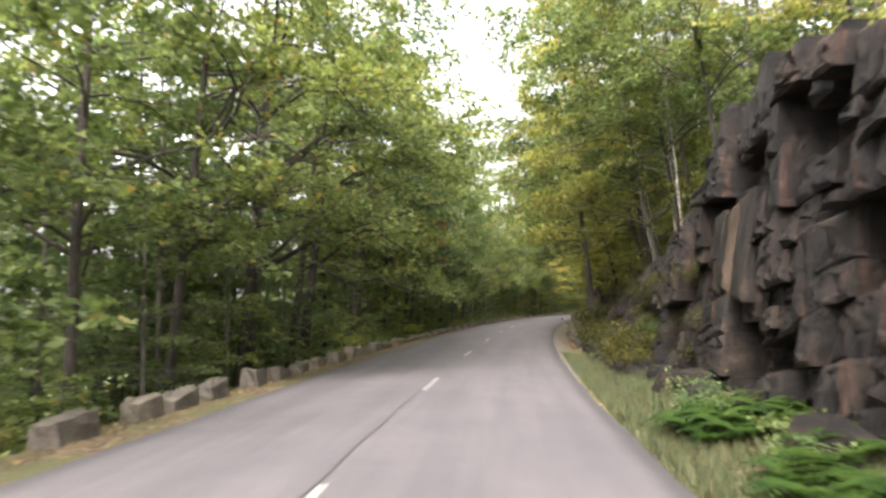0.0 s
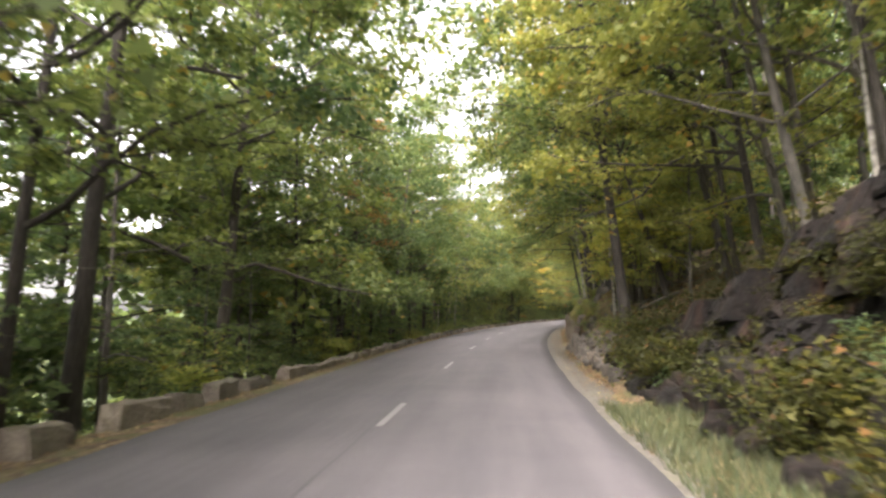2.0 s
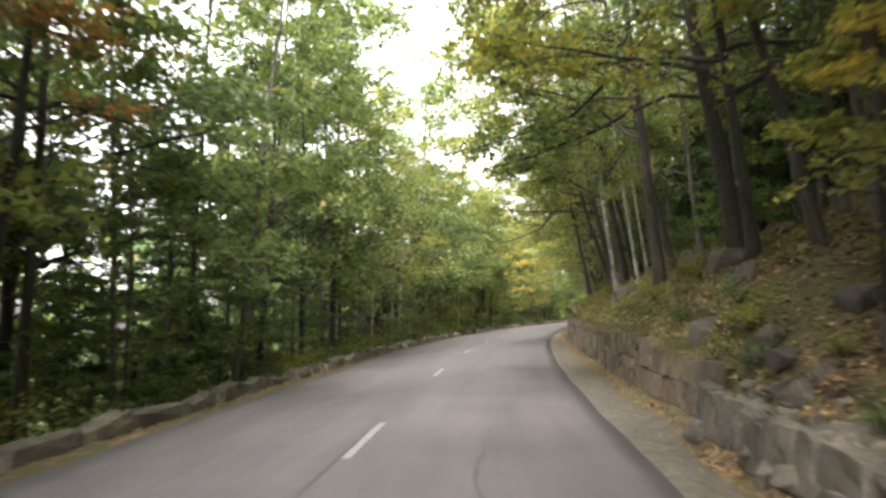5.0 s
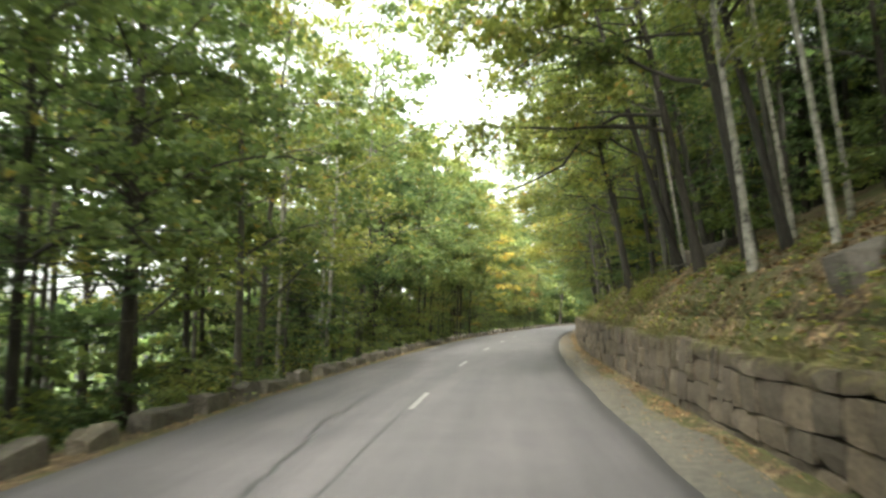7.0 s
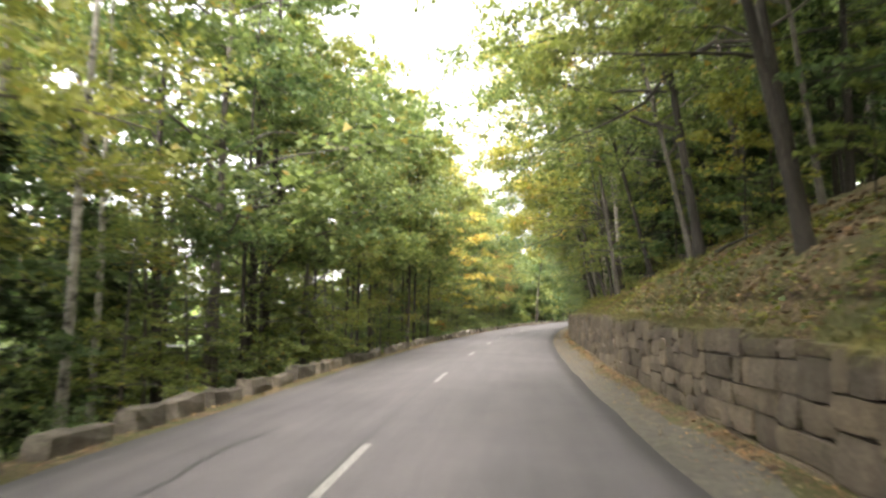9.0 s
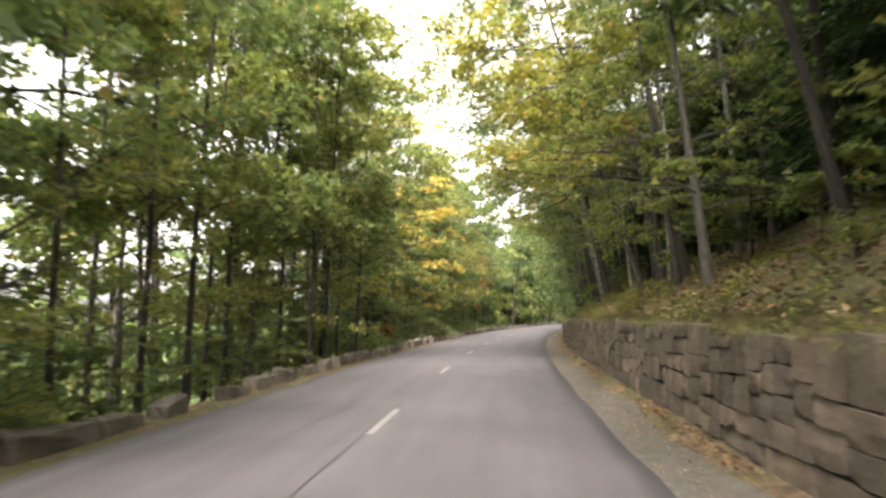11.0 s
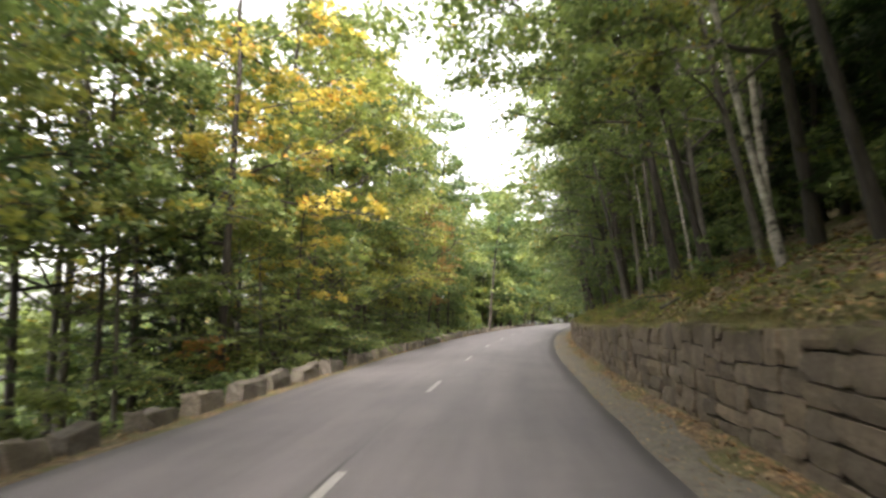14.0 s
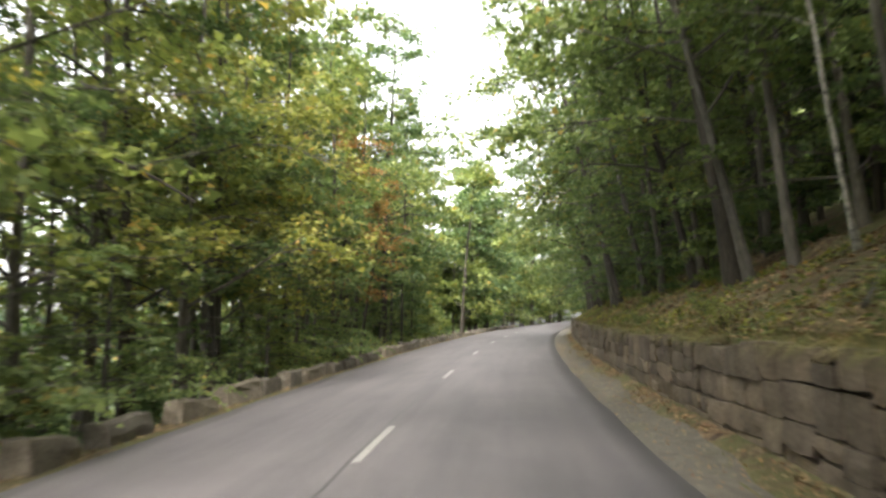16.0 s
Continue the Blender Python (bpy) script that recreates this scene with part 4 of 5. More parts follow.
bares = [tree("tall_tree", 34 + i, 18.0, (0.2, 0.21)[i], 6.0, 4.4, 6500, 0.175, 15, BARK, (GREEN, LIME)[i], "tall tree with a bare dark trunk and a high crown", "tree", G_WOOD, 0.13, 0.45, 0.2, 10) for i in range(2)]
golds = [tree("autumn_tree", 36, 14.0, 0.13, 3.6, 3.8, 6000, 0.17, 22, BARK, GOLD, "maple with yellow autumn leaves", "tree", G_WOOD, 0.06, 0.25)]
rusts = [tree("autumn_tree", 38, 12.0, 0.12, 4.0, 2.6, 4200, 0.15, 14, BARK, RUST, "maple with orange autumn leaves", "tree", G_WOOD, 0.06, 0.25)]
saps = [tree("sapling", 40 + i, (3.4, 4.6, 2.6)[i], 0.03, 0.35, (1.7, 1.9, 1.5)[i], 900, 0.17, 8, BARK, (GREEN, DEEP, GREEN)[i], "leafy sapling with flat sprays of leaves", "sapling", G_SAP, 0.03, 0.14, 0.1, 4, long=0.7) for i in range(3)]
gold_sap = tree("sapling", 46, 2.2, 0.025, 0.5, 1.3, 1100, 0.12, 9, BARK, PALE, "small sapling with pale yellow-green leaves", "sapling", G_SAP, 0.03, 0.1, 0.08, 5, whole=True, long=0.6)
spray_sap = tree("sapling", 48, 4.6, 0.04, 1.2, 2.3, 2300, 0.125, 11, BARK, LIME, "tall sapling with flat sprays of yellow-green leaves", "sapling", G_SAP, 0.03, 0.1, 0.1, 5, whole=True, long=0.8)
gold_spray = tree("sapling", 49, 4.4, 0.04, 1.4, 2.2, 1900, 0.13, 10, BARK, PALE, "tall sapling with flat sprays of pale yellow leaves", "sapling", G_SAP, 0.03, 0.1, 0.1, 5, whole=True, long=0.8)
rust_sap = tree("sapling", 47, 2.0, 0.02, 0.7, 1.0, 700, 0.11, 7, BARK, RUST, "small sapling with orange autumn leaves", "sapling", G_SAP, 0.03, 0.1, 0.08, 5, whole=True, long=0.5)
shrubs = [shrub("shrub", 50 + i, (1.0, 1.3, 0.7)[i], (0.8, 0.9, 0.7)[i], 480, 0.12, (GREEN, LIME, DEEP)[i], ("low green shrub beside the road", "low yellow-green shrub beside the road", "low dark green shrub beside the road")[i], "shrub", "shrubs beside the road") for i in range(3)]
brush = [shrub("shrub", 55 + i, (1.1, 0.8)[i], (1.0, 0.8)[i], 700, 0.1, OLIVE, "dull olive-brown shrub among the rocks", "shrub", "shrubs beside the road") for i in range(2)]
far = [tree("wood_tree", 60 + i, (17.0, 15.0, 18.0, 16.0)[i], 0.17, (2.2, 1.2, 2.6, 1.5)[i], 5.2, 2100, 0.52, 12, BARK, (GREEN, DEEP, GREEN, DEEP)[i], "green broadleaf tree deep in the wood", "tree", "trees deep in the wood", 0.16, 0.35, 0.3, 6, 0.15, True, each=14, long=1.9) for i in range(4)]
spruces = [spruce(100 + i, (13.0, 10.0)[i], (2.9, 2.5)[i], 4200) for i in range(2)]

thickets = [tree("undergrowth_bush", 70 + i, (4.5, 3.4)[i], 0.05, 0.2, 2.6, 850, 0.3, 12, BARK, (GREEN, DEEP)[i], "dense leafy undergrowth bush in the wood", "bush", "undergrowth in the wood", 0.06, 0.15, 0.1, 4, 0.15, True, each=14, long=1.2) for i in range(2)]

rng = np.random.default_rng(77)
taken = []


def plant(kinds, s, u, size=1.0, tip=0.0, along=0.0, label="", turn=None):
    """Sets a tree down; tip: how far it leans to the right of the road for each metre of height."""
    kind = kinds[int(rng.integers(len(kinds)))] if isinstance(kinds, list) else kinds
    # in these stretches yellow-green leaves stand in for green leaves in brighter light
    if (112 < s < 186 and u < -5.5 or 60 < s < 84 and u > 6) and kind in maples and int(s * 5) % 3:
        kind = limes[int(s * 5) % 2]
    a = float(heading_of(s))
    lean = (tip * np.cos(a) + along * np.sin(a), -tip * np.sin(a) + along * np.cos(a))
    taken.append((s, u))
    spin = rng.uniform(0, 6.28)
    if turn is not None:
        spin = heading(s) + (np.pi if u > 0 else 0.0) + turn
    elif kind in arches:
        spin = heading(s) + np.pi + rng.uniform(-0.5, 0.5)
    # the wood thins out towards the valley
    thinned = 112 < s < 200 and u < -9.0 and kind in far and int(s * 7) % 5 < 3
    # a gap in the young growth before the orange sapling
    opened = 146 < s < 155 and -7.6 < u < -5.0 and kind in beeches + saps
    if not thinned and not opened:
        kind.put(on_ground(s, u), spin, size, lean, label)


def free(s, u, gap):
    if gap > 2.1 and -9.5 < u < 0 and 131 < s < 166:
        return False
    return all((s - a) ** 2 + (u - b) ** 2 > gap * gap for a, b in taken)


# trees that stand out, one by one: right-hand slope
for s, u, kinds, k, tip in (
        (42.5, 5.66, bares[1], 0.9, -0.12), (48.8, 6.0, birches[1], 1.0, -0.08), (28.9, 8.0, birches[1], 0.85, -0.10), (30.3, 8.0, birches[1], 0.85, -0.08), (39.0, 8.2, poles[0], 1.1, -0.14), 
        (53.0, 7.3, bares[1], 0.9, -0.1), (51.5, 9.0, poles[0], 1.1, -0.08), (56.5, 10.2, maples[1], 1.0, -0.06), (60.8, 9.0, maples[2], 0.9, -0.1),
        (75.6, 6.8, birches[1], 0.95, -0.12), (78.0, 6.2, birches[0], 0.9, -0.11), (80.7, 7.9, birches[1], 1.1, -0.14), (78.8, 8.4, birches[1], 1.0, -0.1), (83.5, 8.6, poles[1], 1.1, -0.1),
        (88.9, 7.2, birches[1], 0.95, -0.12), (92.3, 7.2, poles[1], 1.1, -0.1), (93.9, 6.1, bares[1], 0.62, -0.19), (96.2, 9.3, birches[1], 1.0, -0.12), (97.8, 10.6, birches[1], 1.0, -0.08),
        (101.0, 8.6, maples[1], 1.1, -0.15), (102.2, 9.6, poles[1], 1.1, -0.1), (108.0, 9.4, poles[1], 1.2, -0.1), (113.6, 8.8, maples[1], 1.0, -0.1),
        (125.8, 9.0, poles[1], 1.1, -0.08), (129.2, 7.8, birches[1], 1.15, -0.07), (132.8, 8.2, birches[1], 1.0, -0.05), (137.2, 8.7, maples[1], 1.0, -0.12), (139.3, 7.6, birches[1], 0.95, -0.12),
        (142.0, 8.4, poles[1], 1.0, -0.12), (146.4, 6.95, birches[0], 0.95, -0.21), (151.3, 8.4, birches[0], 1.15, -0.1), (155.3, 7.8, maples[1], 0.95, -0.14), (157.2, 7.7, birches[1], 0.9, -0.14),
        (159.6, 8.5, poles[0], 1.1, -0.1), (163.4, 7.7, poles[1], 1.15, -0.12), (165.4, 7.7, birches[1], 0.9, -0.14), (167.8, 7.5, poles[1], 1.2, -0.1), (171.0, 7.2, bares[0], 1.0, -0.12), (177.6, 8.0, maples[1], 1.0, -0.1),
        # left-hand side
        (25.6, -6.9, oaks[0], 1.0, 0.03), (33.5, -7.4, oaks[1], 1.15, 0.09), (41.0, -7.0, oaks[0], 0.95, 0.09), (54.0, -8.4, oaks[1], 0.9, 0.08), (87.5, -12.5, oaks[1], 0.85, 0.02), (15.4, -7.0, maples[0], 1.0, 0.02), (18.6, -8.8, maples[2], 1.0, 0.0), (13.6, -8.2, poles[0], 1.1, 0.0),
        (49.0, -7.0, poles[0], 1.2, 0.02), (58.5, -7.6, maples[0], 1.0, 0.04), (61.0, -7.0, poles[1], 1.0, 0.0), (66.5, -7.6, poles[0], 1.2, 0.03), (71.5, -7.2, maples[0], 0.9, 0.06),
        (72.4, -7.6, poles[0], 1.2, 0.1), (75.4, -6.8, maples[0], 0.9, 0.02), (81.0, -7.4, poles[1], 1.1, 0.0), (83.4, -7.2, poles[0], 1.1, 0.0),
        (92.6, -7.6, birches[0], 0.95, 0.02), (96.0, -6.6, birches[0], 1.1, 0.06), (99.1, -7.7, birches[0], 0.95, 0.03), (103.5, -8.2, maples[2], 0.95, 0.0), (114.2, -7.0, maples[0], 1.0, 0.03),
        (117.5, -7.4, poles[0], 1.1, 0.0), (121.6, -8.8, maples[1], 1.0, 0.0), (124.0, -8.6, limes[0], 0.95, 0.0), (140.0, -8.2, maples[0], 1.1, 0.03), 
        (149.2, -7.7, poles[0], 0.95, 0.05), (165.4, -6.9, maples[0], 1.1, 0.03), (170.4, -7.4, maples[2], 1.0, 0.0), (176.8, -8.4, maples[1], 1.0, 0.0),
        (27.5, -8.6, beeches[1], 0.9, 0.0), (21.5, -8.0, beeches[1], 0.8, 0.0), (38.0, -9.0, beeches[0], 0.9, 0.0), (68.0, -6.8, maples[1], 1.05, 0.14), (40.5, 8.4, arches[1], 1.0, -0.24), (32.5, 9.2, limes[1], 1.2, -0.12), (37.0, 9.6, maples[1], 1.15, -0.12), (44.0, 9.0, limes[0], 1.25, -0.14), (52.0, 9.4, limes[1], 1.2, -0.14), (79.0, 7.2, arches[0], 1.0, -0.22), (57.5, 7.2, arches[0], 1.05, -0.24), (71.5, 8.4, limes[0], 0.9, -0.1), (70.0, 7.2, arches[1], 1.0, -0.22), (114.5, 7.4, arches[0], 0.95, -0.24), (142.5, 7.0, arches[0], 1.05, -0.24), (153.0, 7.2, arches[0], 1.05, -0.22),  (188.0, 6.5, maples[0], 1.15, -0.22), (200.0, 6.6, maples[2], 1.1, -0.26), (210.0, 6.6, oaks[1], 1.0, -0.2), (172.0, -6.8, maples[0], 1.15, 0.06), (180.0, -8.0, maples[1], 1.1, 0.02), (172.0, -9.5, maples[0], 1.1, 0.0), (162.0, -10.5, birches[0], 1.1, 0.0), (107.0, 7.4, maples[1], 0.9, -0.2), (148.5, 7.3, maples[1], 0.9, -0.22), (169.0, 7.0, maples[1], 1.0, -0.2), (175.0, 7.2, maples[0], 0.9, -0.22), (183.0, 7.0, beeches[1], 1.0, -0.2), (196.0, 7.2, maples[1], 1.0, -0.2), (92.0, 8.6, limes[1], 1.0, -0.2), (186.0, -6.2, rusts[0], 0.95, 0.16), (32.0, 7.6, limes[0], 1.0, -0.2), (35.0, 8.4, limes[1], 0.95, -0.18), (50.0, 7.2, maples[1], 0.95, -0.18), (56.0, 7.6, limes[1], 1.0, -0.16), (61.5, 7.0, oaks[0], 0.9, -0.16), (47.0, 9.5, limes[0], 0.5, 0.0), (41.5, 7.4, limes[0], 0.38, 0.0), (38.5, 9.4, limes[1], 0.5, 0.0), (45.8, 7.0, limes[1], 0.3, 0.0), (53.5, 8.8, limes[0], 0.45, 0.0), (44.5, 8.0, limes[1], 0.4, 0.0), (50.5, 8.2, limes[1], 0.42, 0.0), (56.0, -6.9, rusts[0], 1.15, 0.1), (52.5, 6.6, golds[0], 0.5, 0.0)):
    plant(kinds, s, u, k, tip)
for s, u, k in ((44.6, 6.9, 0.9), (47.8, 6.7, 1.05), (51.2, 7.0, 1.0), (46.5, 8.4, 1.1), (54.0, 6.6, 0.8), (49.5, 8.8, 1.1), (100.5, 7.2, 0.8), (110.5, 7.6, 0.9)):
    plant(spray_sap, s, u, k)
for s, u, kind, k, tip, turn in ((66.8, 6.2, reachers[0], 1.05, -0.08, -0.5), (98.0, 7.6, reachers[1], 0.9, -0.15, -0.2), (147.5, 8.0, reachers[0], 1.0, -0.12, -0.2), 
                                 (138.5, 8.6, reachers[0], 0.95, -0.12, -0.4), (127.0, 7.6, reachers[1], 1.05, -0.18, -0.1), (133.5, 8.0, reachers[1], 1.1, -0.18, -0.1), (118.0, 8.8, reachers[0], 1.0, -0.1, -0.2), (122.6, -6.6, poles[0], 1.15, 0.03, 0.3), (53.5, 6.8, reachers[0], 1.0, -0.12, -0.4), (60.5, 7.0, reachers[1], 1.0, -0.12, 0.2), (80.5, 6.9, reachers[0], 1.0, -0.16, -0.1), (84.5, 6.7, reachers[1], 1.05, -0.2, -0.1), (91.0, 7.3, reachers[0], 1.0, -0.12, -0.1), (105.0, 7.2, reachers[0], 0.95, -0.12, 0.0), (19.5, -6.8, reachers[0], 1.0, 0.08, 0.0), (109.0, -7.6, reachers[0], 0.9, 0.04, 0.0), (36.0, 8.0, reachers[1], 0.9, -0.14, -0.3),
                                 (24.0, -6.6, reachers[0], 1.0, 0.08, 0.3), (30.5, -7.0, reachers[0], 1.05, 0.1, 0.4), (130.0, -7.4, limes[1], 1.0, 0.03, 0.4)):
    plant(kind, s, u, k, tip, turn=turn)
for s, u, k in ((100.5, -9.0, 0.9), (96.8, -8.6, 0.75), (103.0, -10.5, 1.0), (154.5, -9.4, 0.75), (156.0, -8.6, 0.85), (160.0, -9.6, 1.0), (70.5, -10.0, 0.9), (65.5, -11.0, 1.0), (92.0, -10.4, 0.9)):
    plant(spruces, s, u, k)
# paler maples: the bright light on this foliage is put into the leaf colour
for s, u, k, tip in ((85.0, -9.6, 1.2, 0.02), (91.0, -7.8, 1.25, 0.05), (97.5, -9.2, 1.25, 0.04)):
    plant(limes, s, u, k, tip)
plant(gold_sap, 51.2, -6.3, 1.0)
taken += [(47.6, -5.5), (46.0, -5.6), (44.5, -5.7)]
plant(gold_sap, 36.5, -6.0, 0.8)
for s, u, k in ((45.6, 6.5, 1.0), (47.4, 7.2, 1.15), (50.2, 6.7, 1.0), (49.0, 8.2, 1.2)):
    plant(gold_spray, s, u, k)
plant(rust_sap, 153.75, -6.95, 1.05)


def fill(count, s_range, u_range, kinds, gap, size, tip=0.0, tries=40):
    for _ in range(count):
        for _ in range(tries):
            s, u = rng.uniform(*s_range), rng.uniform(*u_range)
            if free(s, u, gap):
                plant(kinds, s, u, rng.uniform(*size), tip * rng.uniform(0.3, 1.3))
                break


near_left = maples + maples[:2] + poles + poles
fill(9, (12, 60), (-17, -9.0), far, 2.6, (0.85, 1.1))
fill(16, (6, 75), (-9.5, -5.9), saps[1:2], 1.3, (0.9, 1.3), 0.03)
fill(9, (6, 75), (-11, -8), beeches[1:], 2.5, (0.55, 0.8), 0.0)
fill(50, (2, 215), (-10.5, -6.2), near_left, 2.5, (0.95, 1.25), 0.05)
fill(10, (60, 215), (-10.5, -7.4), beeches, 3.0, (0.7, 0.95), 0.06)
for s, u, k, tip in ((147.0, -9.4, 1.15, 0.03), (152.0, -10.2, 1.35, 0.03), (158.5, -10.2, 1.4, 0.05), (164.5, -8.4, 1.4, 0.06), (169.5, -7.8, 1.3, 0.05), (175.5, -7.4, 1.3, 0.06), (44.5, -8.2, 1.2, 0.06), (127.5, -11.4, 1.1, 0.05), (133.5, -9.6, 1.35, 0.05), (48.0, -9.0, 1.2, 0.03), (53.0, -10.2, 1.3, 0.03), (60.5, -9.4, 1.3, 0.04), (104.0, -7.0, 1.35, 0.07), (112.0, -8.0, 1.35, 0.05), (178.0, -8.6, 1.15, 0.02), (184.0, -8.8, 1.15, 0.02)):
    plant(maples[:2], s, u, k, tip)
fill(36, (58, 190), (-7.4, -5.9), beeches[:1], 2.15, (0.36, 0.6), 0.02)
fill(14, (156, 186), (-8.2, -6.1), beeches[:1], 1.8, (0.5, 0.75), 0.02)
fill(9, (84, 106), (-7.6, -6.0), beeches[:1], 1.8, (0.28, 0.42), 0.02)
fill(12, (4, 58), (-7.4, -6.0), beeches[:1], 1.8, (0.34, 0.5), 0.02)
fill(8, (150, 188), (8.8, 12), maples + beeches, 2.0, (0.85, 1.05), -0.08)
fill(80, (0, 215), (-9.0, -6.1), saps, 1.2, (0.55, 1.15), 0.03)
fill(12, (16, 60), (9.5, 15), limes + limes + maples, 2.6, (0.8, 1.05), -0.05)
fill(30, (112, 162), (9.0, 14), spruces, 1.6, (0.8, 1.1))
for s, u in ((122.0, 10.2), (128.0, 10.6), (134.0, 10.4), (141.0, 10.2)):
    plant(poles, s, u, 1.1, -0.1)
fill(46, (100, 205), (9.0, 20), spruces, 2.2, (0.8, 1.15))
fill(20, (62, 100), (9.5, 19), spruces, 2.3, (0.8, 1.1))
fill(46, (58, 215), (8.2, 13.5), maples + poles + beeches, 2.1, (0.85, 1.1), -0.08)
fill(22, (98, 215), (6.6, 8.5), beeches, 3.0, (0.7, 0.95), -0.1)
fill(26, (-15, 60), (7.6, 14), saps, 1.4, (0.7, 1.1))
fill(36, (60, 215), (7.5, 12), saps, 1.6, (0.7, 1.2))
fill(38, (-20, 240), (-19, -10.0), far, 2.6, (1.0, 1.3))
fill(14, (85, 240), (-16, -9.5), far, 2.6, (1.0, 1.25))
fill(92, (-15, 235), (-14, -7.6), thickets, 1.7, (0.8, 1.2))
fill(24, (-15, 75), (10.5, 24), thickets, 2.0, (0.8, 1.3))
fill(12, (172, 215), (6.3, 7.4), beeches, 2.4, (0.75, 0.95), -0.14)
fill(8, (120, 170), (7.4, 8.6), beeches, 2.4, (0.65, 0.85), -0.12)
fill(16, (150, 210), (-14, -8), thickets, 1.8, (0.7, 1.1))
fill(20, (150, 205), (6.9, 8.2), thickets[1:], 1.5, (0.3, 0.55))
fill(40, (100, 205), (7.8, 10), thickets[1:], 1.5, (0.4, 0.75))
fill(10, (152, 200), (8.5, 12), beeches[1:], 2.2, (0.7, 0.9), -0.06)
fill(80, (75, 235), (9.0, 22), thickets, 1.7, (0.8, 1.4))
fill(30, (-10, 220), (-12, -7), saps, 2.0, (0.9, 1.3))
fill(22, (-25, 75), (14, 34), far, 3.4, (0.85, 1.15))
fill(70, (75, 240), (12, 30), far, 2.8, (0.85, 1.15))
fill(48, (205, 350), (-18, -5.8), far + far + beeches, 2.6, (0.95, 1.25), 0.08)
fill(44, (205, 350), (6.3, 22), far + far + beeches, 2.6, (0.9, 1.2), -0.08)
# unseen trees behind the start, added for shade and to close the wood
fill(14, (-45, -4), (-14, -6.5), far, 3.5, (0.9, 1.1))
fill(14, (-45, 5), (8, 18), far, 3.5, (0.9, 1.1))

# undergrowth where the wood stands open
rng = np.random.default_rng(99)
for s, u, k in ((150.0, -7.6, 0.6), (153.5, -9.0, 0.7), (157.0, -7.4, 0.55), (162.5, -7.2, 0.6), (167.5, -7.6, 0.7), (173.5, -7.2, 0.7), (93.0, -8.8, 0.65), (97.5, -9.0, 0.7), (101.5, -7.6, 0.6), (106.0, -7.5, 0.65), (111.0, -7.7, 0.7), (47.0, -9.0, 0.7), (53.5, -9.6, 0.8), (60.0, -9.4, 0.75), (66.0, -9.0, 0.7)):
    plant(beeches[:1], s, u, k, 0.0)
plant(arches[0], 30.0, 8.2, 0.9, -0.16)
plant(arches[0], 25.5, 8.6, 0.85, -0.12)
fill(22, (225, 345), (5.4, 10), far, 2.2, (0.9, 1.15), -0.05)
fill(14, (225, 345), (-10, -5.6), far, 2.2, (0.9, 1.15), 0.05)
fill(14, (215, 330), (5.3, 8), thickets, 2.0, (0.8, 1.1))
fill(9, (44, 76), (-15, -9.5), far, 2.2, (0.9, 1.1))
fill(8, (90, 116), (-15, -9.5), far, 2.2, (0.9, 1.1))
plant(rusts, 190.0, -5.9, 0.8, 0.14)
plant(gold_sap, 50.0, -6.0, 0.85)
plant(golds, 155.5, -7.2, 1.3, 0.06)
plant(golds, 159.6, -6.6, 0.7, 0.05)
plant(golds, 149.0, -9.6, 1.1, 0.0)
plant(arches[1], 88.0, 6.9, 1.1, -0.3)
plant(reachers[0], 157.0, 7.2, 1.05, -0.18, turn=0.0)
plant(arches[1], 130.0, -7.6, 1.05, 0.12, turn=0.1)
plant(arches[1], 132.5, 7.1, 1.1, -0.32)
plant(arches[0], 45.0, 7.4, 1.05, -0.3)
# dark upright stems before the open drop, and leafy growth closing the wood below
for s, u, k, tip in ((119.6, -6.5, 1.0, 0.04), (125.2, -6.5, 1.1, 0.02), (129.3, -5.0, 0.95, 0.03), (130.2, -6.4, 1.0, 0.04), (131.8, -5.05, 1.0, 0.02), (134.8, -6.4, 1.15, 0.03), (137.7, -5.1, 0.95, 0.03), (139.0, -6.4, 1.05, 0.04)):
    plant(poles[0], s, u, k, tip)
plant(bares[0], 136.25, -6.35, 0.85, 0.04)
for s, u, k in ((66.8, -8.4, 0.7), (69.5, -7.6, 0.6), (73.6, -8.6, 0.75), (77.4, -7.8, 0.65), (79.6, -9.0, 0.8), (63.5, -8.0, 0.6), (24.5, -9.2, 0.8), (31.0, -9.6, 0.85), (28.2, -8.2, 0.55)):
    plant(beeches[1], s, u, k, 0.02)
for s, u, k in ((68.2, -9.4, 1.0), (71.4, -8.8, 0.9), (75.6, -9.4, 1.0), (78.2, -10.2, 1.1), (112.5, -9.2, 0.9), (115.5, -10.0, 1.0), (118.5, -9.4, 0.9), (122.0, -10.4, 1.0), (128.5, -9.6, 0.9), (133.0, -10.0, 1.0), (136.0, -9.0, 0.95), (139.0, -8.2, 0.9), (141.5, -9.4, 1.05), (144.5, -8.6, 0.9), (131.0, -8.2, 0.75), (21.5, -9.0, 0.9), (26.5, -9.8, 1.0), (29.8, -8.6, 0.8), (34.2, -9.6, 1.0)):
    plant(thickets, s, u, k)
